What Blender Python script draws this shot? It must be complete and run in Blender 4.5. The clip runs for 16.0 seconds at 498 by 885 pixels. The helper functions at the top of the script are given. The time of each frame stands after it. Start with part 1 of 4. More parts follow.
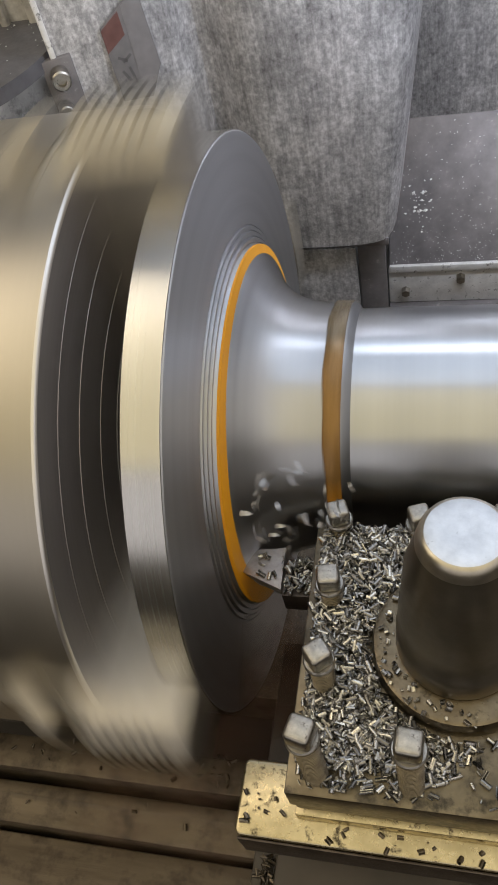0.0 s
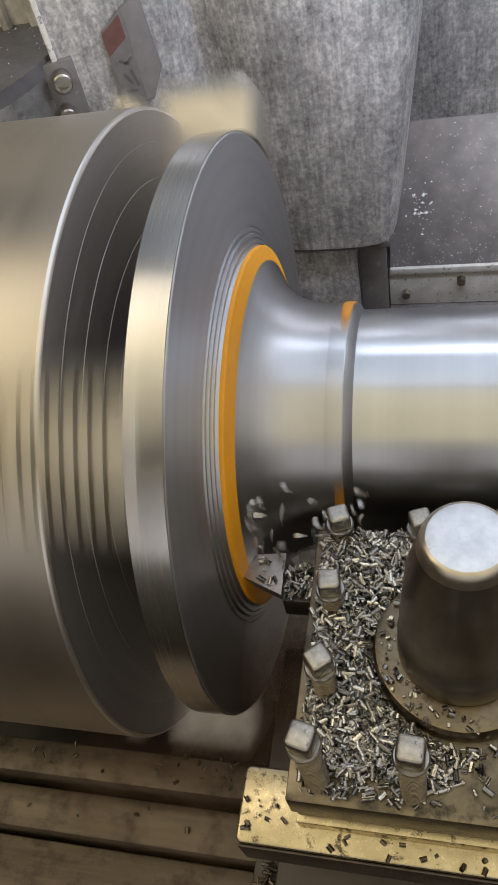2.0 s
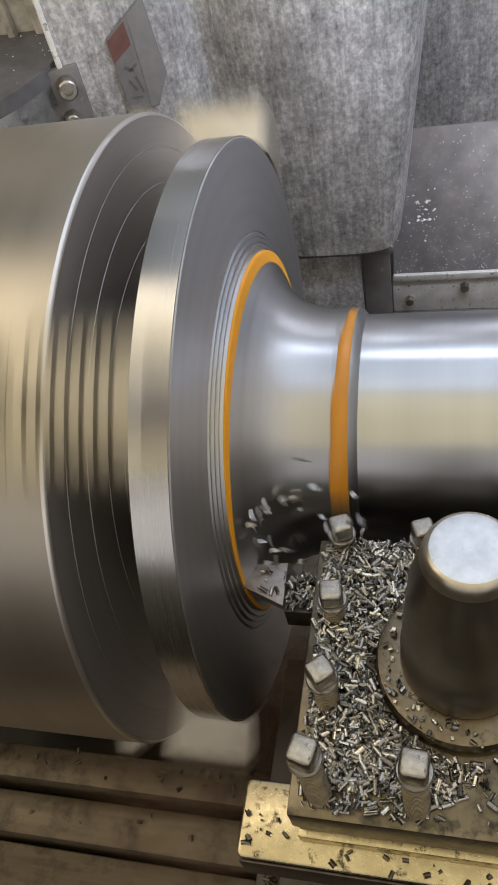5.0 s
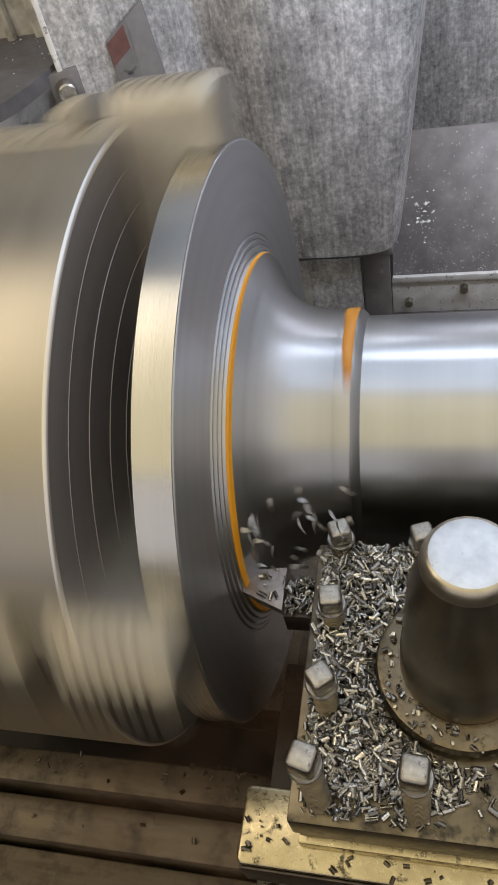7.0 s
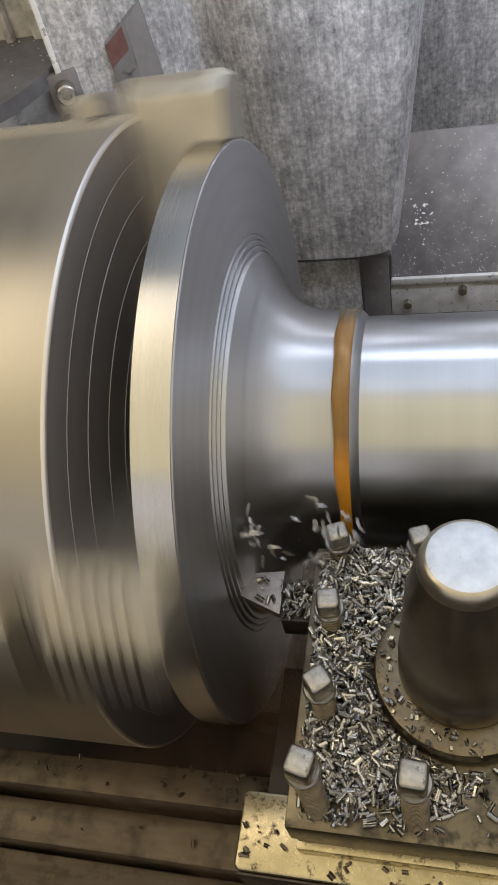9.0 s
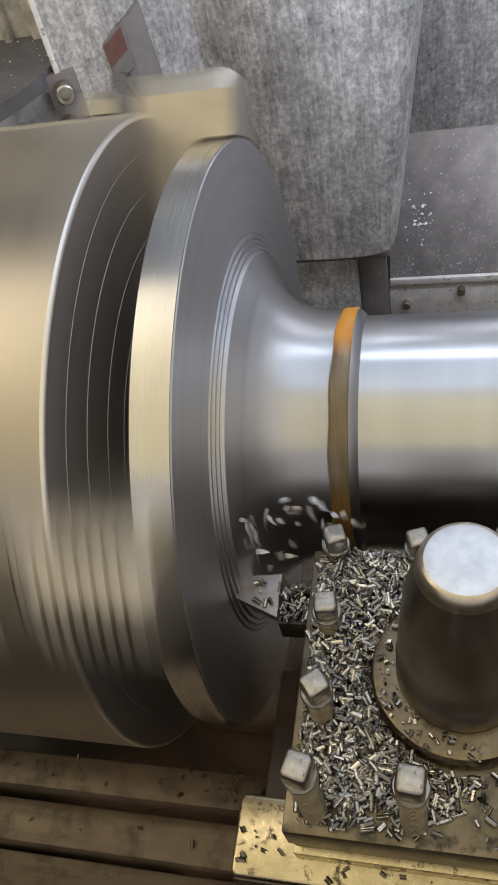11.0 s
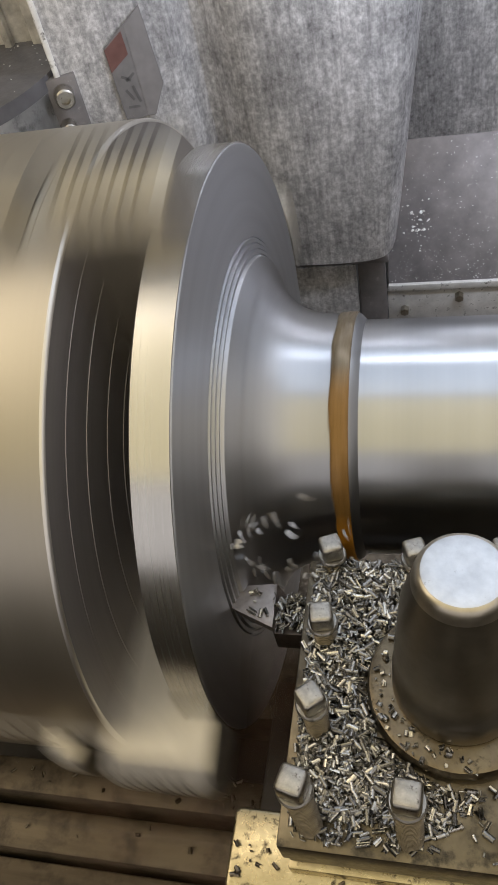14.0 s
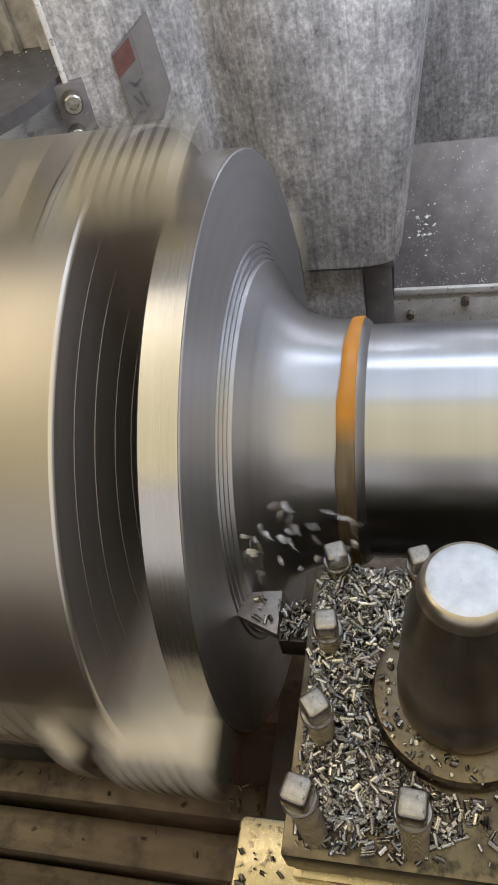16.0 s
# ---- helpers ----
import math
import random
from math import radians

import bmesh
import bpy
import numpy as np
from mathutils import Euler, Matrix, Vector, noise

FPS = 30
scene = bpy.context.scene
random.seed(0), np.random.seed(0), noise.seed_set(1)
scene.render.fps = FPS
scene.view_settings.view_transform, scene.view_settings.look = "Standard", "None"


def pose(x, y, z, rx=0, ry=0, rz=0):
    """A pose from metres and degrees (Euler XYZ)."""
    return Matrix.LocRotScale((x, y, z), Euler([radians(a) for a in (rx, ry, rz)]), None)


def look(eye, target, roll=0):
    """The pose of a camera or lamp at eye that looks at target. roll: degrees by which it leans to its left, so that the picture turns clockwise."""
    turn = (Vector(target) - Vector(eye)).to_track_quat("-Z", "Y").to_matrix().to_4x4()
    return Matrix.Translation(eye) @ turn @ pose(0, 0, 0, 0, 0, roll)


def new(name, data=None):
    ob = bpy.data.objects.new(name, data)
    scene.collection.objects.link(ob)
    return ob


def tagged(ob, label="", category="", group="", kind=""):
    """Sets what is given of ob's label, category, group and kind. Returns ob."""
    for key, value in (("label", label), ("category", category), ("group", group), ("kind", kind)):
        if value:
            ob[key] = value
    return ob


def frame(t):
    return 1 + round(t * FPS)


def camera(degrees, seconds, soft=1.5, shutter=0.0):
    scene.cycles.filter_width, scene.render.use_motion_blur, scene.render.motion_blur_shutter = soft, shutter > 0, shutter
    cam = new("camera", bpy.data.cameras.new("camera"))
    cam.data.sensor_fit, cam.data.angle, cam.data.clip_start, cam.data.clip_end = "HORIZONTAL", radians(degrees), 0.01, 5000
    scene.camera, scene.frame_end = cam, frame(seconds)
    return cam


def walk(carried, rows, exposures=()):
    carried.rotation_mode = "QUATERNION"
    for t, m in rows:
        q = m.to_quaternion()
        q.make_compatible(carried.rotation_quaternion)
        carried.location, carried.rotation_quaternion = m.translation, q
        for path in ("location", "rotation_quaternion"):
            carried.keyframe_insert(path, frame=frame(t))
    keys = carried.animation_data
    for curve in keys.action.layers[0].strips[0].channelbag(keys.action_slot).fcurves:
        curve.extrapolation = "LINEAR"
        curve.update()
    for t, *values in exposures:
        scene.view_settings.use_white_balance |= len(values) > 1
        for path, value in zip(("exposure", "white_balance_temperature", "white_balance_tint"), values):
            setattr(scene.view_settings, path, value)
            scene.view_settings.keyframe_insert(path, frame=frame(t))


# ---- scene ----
cam = camera(36.43, 16.0, soft=1.6, shutter=0.22)
# seconds, eye x y z, tilt down, turn, lean
VIEW = [
    (0.0, 0.1611, -0.4338, 0.5129, 49.080, 22.069, -16.224),
    (0.5, 0.1614, -0.4344, 0.5124, 49.015, 22.066, -16.258),
    (1.0, 0.1603, -0.4349, 0.5117, 48.932, 21.979, -16.252),
    (1.5, 0.1598, -0.4354, 0.5109, 48.797, 21.995, -16.293),
    (2.0, 0.1594, -0.4355, 0.5114, 48.790, 21.937, -16.235),
    (2.5, 0.1589, -0.4365, 0.5102, 48.681, 21.826, -16.148),
    (3.0, 0.1586, -0.4364, 0.5101, 48.622, 21.834, -16.125),
    (3.5, 0.1566, -0.4360, 0.5113, 48.605, 21.794, -16.054),
    (4.0, 0.1571, -0.4370, 0.5096, 48.388, 21.914, -16.129),
    (6.5, 0.1556, -0.4380, 0.5086, 48.051, 21.742, -16.209),
    (7.0, 0.1540, -0.4386, 0.5089, 47.985, 21.597, -16.169),
    (7.5, 0.1547, -0.4391, 0.5070, 47.816, 21.622, -16.232),
    (8.0, 0.1543, -0.4393, 0.5080, 47.865, 21.510, -16.124),
    (8.5, 0.1541, -0.4391, 0.5071, 47.791, 21.458, -16.087),
    (9.0, 0.1537, -0.4397, 0.5067, 47.758, 21.376, -16.088),
    (11.5, 0.1528, -0.4414, 0.5049, 47.614, 20.985, -15.767),
    (12.0, 0.1520, -0.4416, 0.5049, 47.606, 20.800, -15.546),
    (12.5, 0.1504, -0.4408, 0.5060, 47.677, 20.646, -15.420),
    (13.0, 0.1520, -0.4422, 0.5037, 47.423, 20.725, -15.501),
    (13.5, 0.1514, -0.4430, 0.5025, 47.285, 20.513, -15.330),
    (14.0, 0.1504, -0.4426, 0.5028, 47.224, 20.558, -15.366),
    (14.5, 0.1514, -0.4418, 0.5051, 47.089, 21.078, -15.469),
    (15.0, 0.1497, -0.4438, 0.5027, 46.776, 21.143, -15.676),
    (15.5, 0.1502, -0.4439, 0.5022, 46.774, 21.004, -15.624),
    (16.0, 0.1487, -0.4440, 0.5042, 46.849, 20.884, -15.474),
]
walk(cam, [(t, pose(x, y, z, 90 - tilt, 0, turn) @ pose(0, 0, 0, 0, 0, lean)) for t, x, y, z, tilt, turn, lean in VIEW],
     exposures=[(0.0, 0.52, 6330, 15), (16.0, 0.52, 6330, 15)])

# slow travel of the tool post across and along the bed: seconds, x, y
POST = [
    (0.0, 0.0000, 0.0000),
    (0.5, 0.0000, -0.0006),
    (1.0, -0.0005, -0.0017),
    (1.5, -0.0010, -0.0027),
    (2.0, -0.0010, -0.0034),
    (2.5, -0.0016, -0.0047),
    (3.0, -0.0017, -0.0052),
    (3.5, -0.0026, -0.0056),
    (4.0, -0.0026, -0.0066),
    (6.5, -0.0044, -0.0103),
    (7.0, -0.0054, -0.0111),
    (7.5, -0.0053, -0.0118),
    (8.0, -0.0056, -0.0128),
    (8.5, -0.0060, -0.0130),
    (9.0, -0.0063, -0.0137),
    (11.5, -0.0075, -0.0179),
    (12.0, -0.0079, -0.0188),
    (12.5, -0.0086, -0.0189),
    (13.0, -0.0082, -0.0205),
    (13.5, -0.0088, -0.0215),
    (14.0, -0.0097, -0.0220),
    (14.5, -0.0085, -0.0215),
    (15.0, -0.0103, -0.0235),
    (15.5, -0.0103, -0.0243),
    (16.0, -0.0107, -0.0247),
]

# ---------------------------------------------------------------- world and lamps
world = bpy.data.worlds.new("workshop_air")
scene.world = world
world.use_nodes = True
world.node_tree.nodes["Background"].inputs[0].default_value = (1.0, 0.95, 0.87, 1)
world.node_tree.nodes["Background"].inputs[1].default_value = 0.52


def area_lamp(name, eye, target, sx, sy, watts, colour):
    data = bpy.data.lights.new(name, "AREA")
    data.shape, data.size, data.size_y, data.energy, data.color = "RECTANGLE", sx, sy, watts, colour
    ob = new(name, data)
    ob.matrix_world = look(eye, target)
    return ob


REAR_AT, REAR_TO = (0.36, 0.235, 0.45), (0.36, 0.600, 0.115)
FRONT_AT, FRONT_TO = (0.0, -0.68, 1.15), (0.0, -0.04, 0.06)
SIDE_AT, SIDE_TO = (-0.72, -0.20, 1.30), (-0.1, -0.1, 0.1)
ROOF_AT, ROOF_TO = (0.42, 0.48, 1.22), (0.42, 0.0, 0.10)
area_lamp("rear_lamp_light", REAR_AT, REAR_TO, 0.64, 0.06, 2.9, (0.85, 0.92, 1.0))
# Front, roof and side are broad fills for the soft bright surroundings.
area_lamp("front_fill_light", FRONT_AT, FRONT_TO, 2.3, 1.2, 4.5, (1.0, 0.86, 0.48))
area_lamp("roof_fill_light", ROOF_AT, ROOF_TO, 1.4, 1.3, 4.5, (0.76, 0.88, 1.0))
area_lamp("side_fill_light", SIDE_AT, SIDE_TO, 0.80, 1.4, 4.9, (1.0, 0.86, 0.60))


# ---------------------------------------------------------------- materials
def node_mat(name):
    m = bpy.data.materials.new(name)
    m.use_nodes = True
    nt = m.node_tree
    return m, nt, nt.nodes["Principled BSDF"]


def mapped(nt, scale, stretch=(1, 1, 1)):
    tc = nt.nodes.new("ShaderNodeTexCoord")
    mp = nt.nodes.new("ShaderNodeMapping")
    mp.inputs["Scale"].default_value = tuple(scale * s for s in stretch)
    nt.links.new(tc.outputs["Object"], mp.inputs["Vector"])
    return mp.outputs["Vector"]


def noise_node(nt, vec, scale=1.0, detail=4.0, rough=0.6):
    n = nt.nodes.new("ShaderNodeTexNoise")
    n.inputs["Scale"].default_value, n.inputs["Detail"].default_value, n.inputs["Roughness"].default_value = scale, detail, rough
    nt.links.new(vec, n.inputs["Vector"])
    return n.outputs["Fac"]


def ramp(nt, fac, stops):
    r = nt.nodes.new("ShaderNodeValToRGB")
    el = r.color_ramp.elements
    while len(el) < len(stops):
        el.new(0.5)
    for e, (p, c) in zip(el, stops):
        e.position, e.color = p, (*c, 1) if len(c) == 3 else c
    nt.links.new(fac, r.inputs["Fac"])
    return r.outputs["Color"]


def span(nt, fac, lo, hi, a=0.3, b=0.7):
    n = nt.nodes.new("ShaderNodeMapRange")
    for k, v in (("From Min", a), ("From Max", b), ("To Min", lo), ("To Max", hi)):
        n.inputs[k].default_value = v
    nt.links.new(fac, n.inputs["Value"])
    return n.outputs["Result"]


def bump(nt, bsdf, fac, strength, dist):
    b = nt.nodes.new("ShaderNodeBump")
    b.inputs["Strength"].default_value, b.inputs["Distance"].default_value = strength, dist
    nt.links.new(fac, b.inputs["Height"])
    nt.links.new(b.outputs["Normal"], bsdf.inputs["Normal"])


def mixed(nt, fac, a, b):
    n = nt.nodes.new("ShaderNodeMix")
    n.data_type = "RGBA"
    nt.links.new(fac, n.inputs[0])
    for sock, v in ((n.inputs[6], a), (n.inputs[7], b)):
        if isinstance(v, tuple):
            sock.default_value = (*v, 1)
        else:
            nt.links.new(v, sock)
    return n.outputs[2]


def metal(name, dark, light, rough=(0.25, 0.4), scale=40, stretch=(1, 1, 1), bump_d=0.0002, bump_s=0.2, grime=None, grime_at=(0.55, 0.7),
          grime_scale=25, metallic=1.0):
    """Bare metal with grain, smears and, where grime is given, oily dirt in patches."""
    m, nt, b = node_mat(name)
    v = mapped(nt, 1.0, stretch)
    fine, coarse = noise_node(nt, v, scale * 6, 5, 0.7), noise_node(nt, v, scale, 4)
    col = ramp(nt, coarse, [(0.3, dark), (0.7, light)])
    r = span(nt, fine, *rough)
    b.inputs["Metallic"].default_value = metallic
    if grime:
        g = noise_node(nt, mapped(nt, grime_scale), 1.0, 6, 0.65)
        mask = span(nt, g, 0, 1, *grime_at)
        col = mixed(nt, mask, col, grime)
        mm = nt.nodes.new("ShaderNodeMath")
        mm.operation = "MULTIPLY_ADD"
        nt.links.new(mask, mm.inputs[0])
        mm.inputs[1].default_value, mm.inputs[2].default_value = -0.6 * metallic, metallic
        nt.links.new(mm.outputs[0], b.inputs["Metallic"])
    nt.links.new(col, b.inputs["Base Color"])
    nt.links.new(r, b.inputs["Roughness"])
    bump(nt, b, fine, bump_s, bump_d)
    return m


def turned(name, dark, light, rough, ring=700, aniso=0.5, bump_s=0.12, smear_by=0.04):
    """Steel turned on a lathe: fine rings round the x axis."""
    m, nt, b = node_mat(name)
    tc = nt.nodes.new("ShaderNodeTexCoord")
    sep = nt.nodes.new("ShaderNodeSeparateXYZ")
    nt.links.new(tc.outputs["Object"], sep.inputs[0])
    flat = nt.nodes.new("ShaderNodeCombineXYZ")
    nt.links.new(sep.outputs["Y"], flat.inputs[1])
    nt.links.new(sep.outputs["Z"], flat.inputs[2])
    ln = nt.nodes.new("ShaderNodeVectorMath")
    ln.operation = "LENGTH"
    nt.links.new(flat.outputs[0], ln.inputs[0])
    out = nt.nodes.new("ShaderNodeCombineXYZ")
    nt.links.new(sep.outputs["X"], out.inputs[0])
    nt.links.new(ln.outputs["Value"], out.inputs[1])
    fine = noise_node(nt, out.outputs[0], ring, 3, 0.6)
    broad = noise_node(nt, out.outputs[0], ring / 14, 3, 0.6)
    smear = noise_node(nt, tc.outputs["Object"], 30, 4, 0.6)
    col = ramp(nt, broad, [(0.3, dark), (0.7, light)])
    nt.links.new(col, b.inputs["Base Color"])
    add = nt.nodes.new("ShaderNodeMath")
    add.operation = "MULTIPLY_ADD"
    nt.links.new(smear, add.inputs[0])
    add.inputs[1].default_value = smear_by
    nt.links.new(span(nt, fine, *rough), add.inputs[2])
    nt.links.new(add.outputs[0], b.inputs["Roughness"])
    b.inputs["Metallic"].default_value = 1.0
    b.inputs["Anisotropic"].default_value = aniso
    tg = nt.nodes.new("ShaderNodeTangent")
    tg.direction_type, tg.axis = "RADIAL", "X"
    b.inputs["Anisotropic Rotation"].default_value = 0.25
    nt.links.new(tg.outputs[0], b.inputs["Tangent"])
    bump(nt, b, fine, bump_s, 0.0002)
    return m


def paint(name, base, other, rough=0.5, scale=20, metallic=0.0, bump_s=0.1):
    m, nt, b = node_mat(name)
    v = mapped(nt, scale)
    col = ramp(nt, noise_node(nt, v, 1.0, 5), [(0.3, base), (0.7, other)])
    nt.links.new(col, b.inputs["Base Color"])
    nt.links.new(span(nt, noise_node(nt, v, 4.0, 4), rough - 0.08, rough + 0.1), b.inputs["Roughness"])
    b.inputs["Metallic"].default_value = metallic
    bump(nt, b, noise_node(nt, v, 8.0, 4), bump_s, 0.001)
    return m


SHAFT = turned("turned_shaft_steel", (0.46, 0.478, 0.505), (0.505, 0.523, 0.548), (0.28, 0.32), 900, 0.70, 0.004, 0.03)
FILLET = turned("fresh_cut_steel", (0.50, 0.515, 0.54), (0.55, 0.56, 0.58), (0.35, 0.39), 500, 0.86, 0.004, 0.03)
FACE = turned("faced_flange_steel", (0.50, 0.51, 0.535), (0.55, 0.56, 0.585), (0.42, 0.46), 1200, 0.5, 0.002, 0.03)
SHOULDER = turned("dark_shoulder_steel", (0.24, 0.245, 0.255), (0.30, 0.305, 0.315), (0.36, 0.42), 900, 0.3, 0.004, 0.03)
RIM = turned("flange_rim_steel", (0.58, 0.575, 0.56), (0.64, 0.635, 0.62), (0.255, 0.265), 500, 0.6, 0.0004, 0.02)
CHUCK = turned("chuck_steel", (0.455, 0.42, 0.36), (0.515, 0.48, 0.415), (0.36, 0.44), 200, 0.4, 0.012, 0.06)
CHUCKFACE = turned("dark_chuck_face", (0.32, 0.30, 0.30), (0.38, 0.36, 0.36), (0.50, 0.58), 300, 0.3, 0.02, 0.06)
# Paler copy of the chuck steel that paints the edge highlight.
BRIGHTEDGE = turned("edge_highlight_steel", (0.62, 0.60, 0.57), (0.75, 0.73, 0.70), (0.3, 0.4), 300, 0.0, 0.01)
JAW = metal("jaw_steel", (0.46, 0.43, 0.37), (0.57, 0.535, 0.465), (0.40, 0.52), 60)
GROOVE = metal("oily_groove", (0.03, 0.028, 0.025), (0.07, 0.065, 0.06), (0.4, 0.6), 60, metallic=0.3)
NECKORANGE = paint("scorched_orange_coating", (0.50, 0.20, 0.012), (0.68, 0.29, 0.02), 0.32, 90)
NECKTAN = paint("scorched_tan_coating", (0.12, 0.092, 0.056), (0.23, 0.18, 0.11), 0.26, 90, 0.4)
NECKBROWN = paint("browned_coating", (0.19, 0.10, 0.026), (0.34, 0.185, 0.048), 0.26, 90, 0.3)
ORANGE = paint("orange_raw_coating", (0.78, 0.32, 0.006), (0.92, 0.42, 0.012), 0.42, 90)
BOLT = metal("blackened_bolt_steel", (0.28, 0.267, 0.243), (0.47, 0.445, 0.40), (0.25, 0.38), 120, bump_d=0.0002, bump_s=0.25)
THREAD = metal("oily_bolt_thread", (0.10, 0.085, 0.062), (0.21, 0.18, 0.135), (0.30, 0.45), 120)
BOLTTOP = metal("worn_bolt_top", (0.34, 0.33, 0.31), (0.56, 0.54, 0.50), (0.34, 0.5), 220, bump_d=0.0006, bump_s=0.5, grime=(0.12, 0.11, 0.10), grime_at=(0.60, 0.68), grime_scale=260)
PLATE = metal("oily_plate_steel", (0.13, 0.11, 0.08), (0.25, 0.215, 0.155), (0.32, 0.5), 40, bump_s=0.25, grime=(0.05, 0.042, 0.03), grime_at=(0.52, 0.66), grime_scale=70)
# Yellow glow of the warm light is mixed into this wet, grimy steel.
WARMLIT = metal("wet_warm_lit_steel", (0.42, 0.36, 0.225), (0.64, 0.56, 0.37), (0.22, 0.38), 40, bump_s=0.3, grime=(0.06, 0.045, 0.025), grime_at=(0.57, 0.66), grime_scale=90)
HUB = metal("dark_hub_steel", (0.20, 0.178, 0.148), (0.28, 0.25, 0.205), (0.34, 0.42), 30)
WASHER = metal("oily_washer_steel", (0.14, 0.113, 0.078), (0.24, 0.20, 0.135), (0.26, 0.4), 60, bump_s=0.3, grime=(0.06, 0.048, 0.03), grime_at=(0.55, 0.68), grime_scale=160)
# Rim highlight and the cool reflection on the pitted top are in these colours.
HUBRIM = metal("hub_rim_highlight", (0.42, 0.38, 0.31), (0.60, 0.56, 0.48), (0.28, 0.4), 60, bump_s=0.3)
HUBTOP = metal("pitted_lit_hub_top", (0.57, 0.59, 0.62), (0.75, 0.77, 0.80), (0.34, 0.5), 90, bump_d=0.0004, bump_s=0.3, grime=(0.28, 0.28, 0.29), grime_at=(0.66, 0.72), grime_scale=160)
TOOL = metal("carbide_tool", (0.36, 0.325, 0.31), (0.48, 0.44, 0.42), (0.42, 0.58), 200, bump_s=0.3)
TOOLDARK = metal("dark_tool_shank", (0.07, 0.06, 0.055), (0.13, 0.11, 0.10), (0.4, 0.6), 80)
BED = metal("oily_bed_casting", (0.12, 0.094, 0.064), (0.225, 0.18, 0.127), (0.38, 0.6), 40, (0.12, 1, 1), bump_s=0.35, bump_d=0.0006, grime=(0.045, 0.033, 0.023), grime_at=(0.48, 0.70), grime_scale=38, metallic=0.5)


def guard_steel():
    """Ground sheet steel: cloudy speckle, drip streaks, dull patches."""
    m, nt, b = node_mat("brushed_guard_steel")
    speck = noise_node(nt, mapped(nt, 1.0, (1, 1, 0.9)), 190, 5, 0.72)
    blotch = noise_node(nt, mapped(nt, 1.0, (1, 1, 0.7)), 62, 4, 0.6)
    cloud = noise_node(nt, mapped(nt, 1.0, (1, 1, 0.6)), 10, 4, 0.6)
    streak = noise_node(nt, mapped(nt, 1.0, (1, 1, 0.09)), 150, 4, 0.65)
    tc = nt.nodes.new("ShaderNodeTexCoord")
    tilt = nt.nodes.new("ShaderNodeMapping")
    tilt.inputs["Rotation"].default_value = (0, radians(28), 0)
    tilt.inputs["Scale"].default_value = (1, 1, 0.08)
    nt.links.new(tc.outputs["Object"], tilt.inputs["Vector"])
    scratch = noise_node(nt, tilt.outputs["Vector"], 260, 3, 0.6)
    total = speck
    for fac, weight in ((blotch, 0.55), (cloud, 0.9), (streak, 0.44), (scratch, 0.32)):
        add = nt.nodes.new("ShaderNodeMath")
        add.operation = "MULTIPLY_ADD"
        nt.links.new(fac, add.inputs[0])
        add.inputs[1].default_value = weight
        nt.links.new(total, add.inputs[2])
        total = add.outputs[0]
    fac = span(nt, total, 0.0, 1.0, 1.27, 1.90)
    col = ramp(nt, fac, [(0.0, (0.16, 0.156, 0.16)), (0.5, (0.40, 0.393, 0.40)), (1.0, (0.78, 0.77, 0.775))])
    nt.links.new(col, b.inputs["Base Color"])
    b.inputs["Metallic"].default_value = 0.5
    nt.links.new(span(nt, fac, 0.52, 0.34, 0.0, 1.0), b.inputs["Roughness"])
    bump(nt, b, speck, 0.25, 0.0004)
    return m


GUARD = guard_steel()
LEDGE = metal("dusty_ledge_steel", (0.16, 0.15, 0.155), (0.25, 0.235, 0.24), (0.45, 0.6), 30, bump_s=0.3, grime=(0.30, 0.29, 0.28), grime_at=(0.62, 0.7), grime_scale=120, metallic=0.5)
TRIM = metal("ledge_strip_steel", (0.62, 0.61, 0.60), (0.85, 0.84, 0.83), (0.4, 0.6), 60, bump_s=0.3, grime=(0.16, 0.15, 0.14), grime_at=(0.58, 0.7), grime_scale=120, metallic=0.35)
CAST = metal("grey_cast_cover", (0.30, 0.30, 0.30), (0.52, 0.52, 0.52), (0.4, 0.6), 40, bump_s=0.4, bump_d=0.0008, grime=(0.10, 0.10, 0.10), grime_at=(0.52, 0.66), grime_scale=60)
PALECAST = paint("pale_worn_casting", (0.30, 0.285, 0.26), (0.66, 0.635, 0.59), 0.5, 55, bump_s=0.4)
DARKTOP = paint("dusty_dark_cover", (0.07, 0.068, 0.074), (0.12, 0.117, 0.125), 0.45, 60)
# The brown lift of this dark paint stands for smoky haze.
DARK = paint("hazy_dark_paint", (0.045, 0.036, 0.028), (0.085, 0.068, 0.052), 0.5, 20)
WALLPAINT = paint("dull_enclosure_paint", (0.15, 0.135, 0.11), (0.20, 0.18, 0.145), 0.5, 6)
GREYPAINT = paint("grey_enclosure_paint", (0.36, 0.38, 0.42), (0.44, 0.46, 0.50), 0.5, 6)
PLAQUE = paint("grey_plaque", (0.13, 0.125, 0.128), (0.18, 0.172, 0.175), 0.4, 80)
PLAQUERED = paint("faded_red_print", (0.105, 0.045, 0.04), (0.15, 0.072, 0.062), 0.45, 90)
PLAQUESIDE = paint("bare_plaque_side", (0.16, 0.152, 0.155), (0.20, 0.19, 0.193), 0.4, 80)
PLAQUEDARK = paint("dark_print", (0.08, 0.078, 0.08), (0.12, 0.115, 0.118), 0.45, 90)
CRUMB = paint("pale_chip_dust", (0.55, 0.55, 0.54), (0.75, 0.75, 0.74), 0.5, 200)


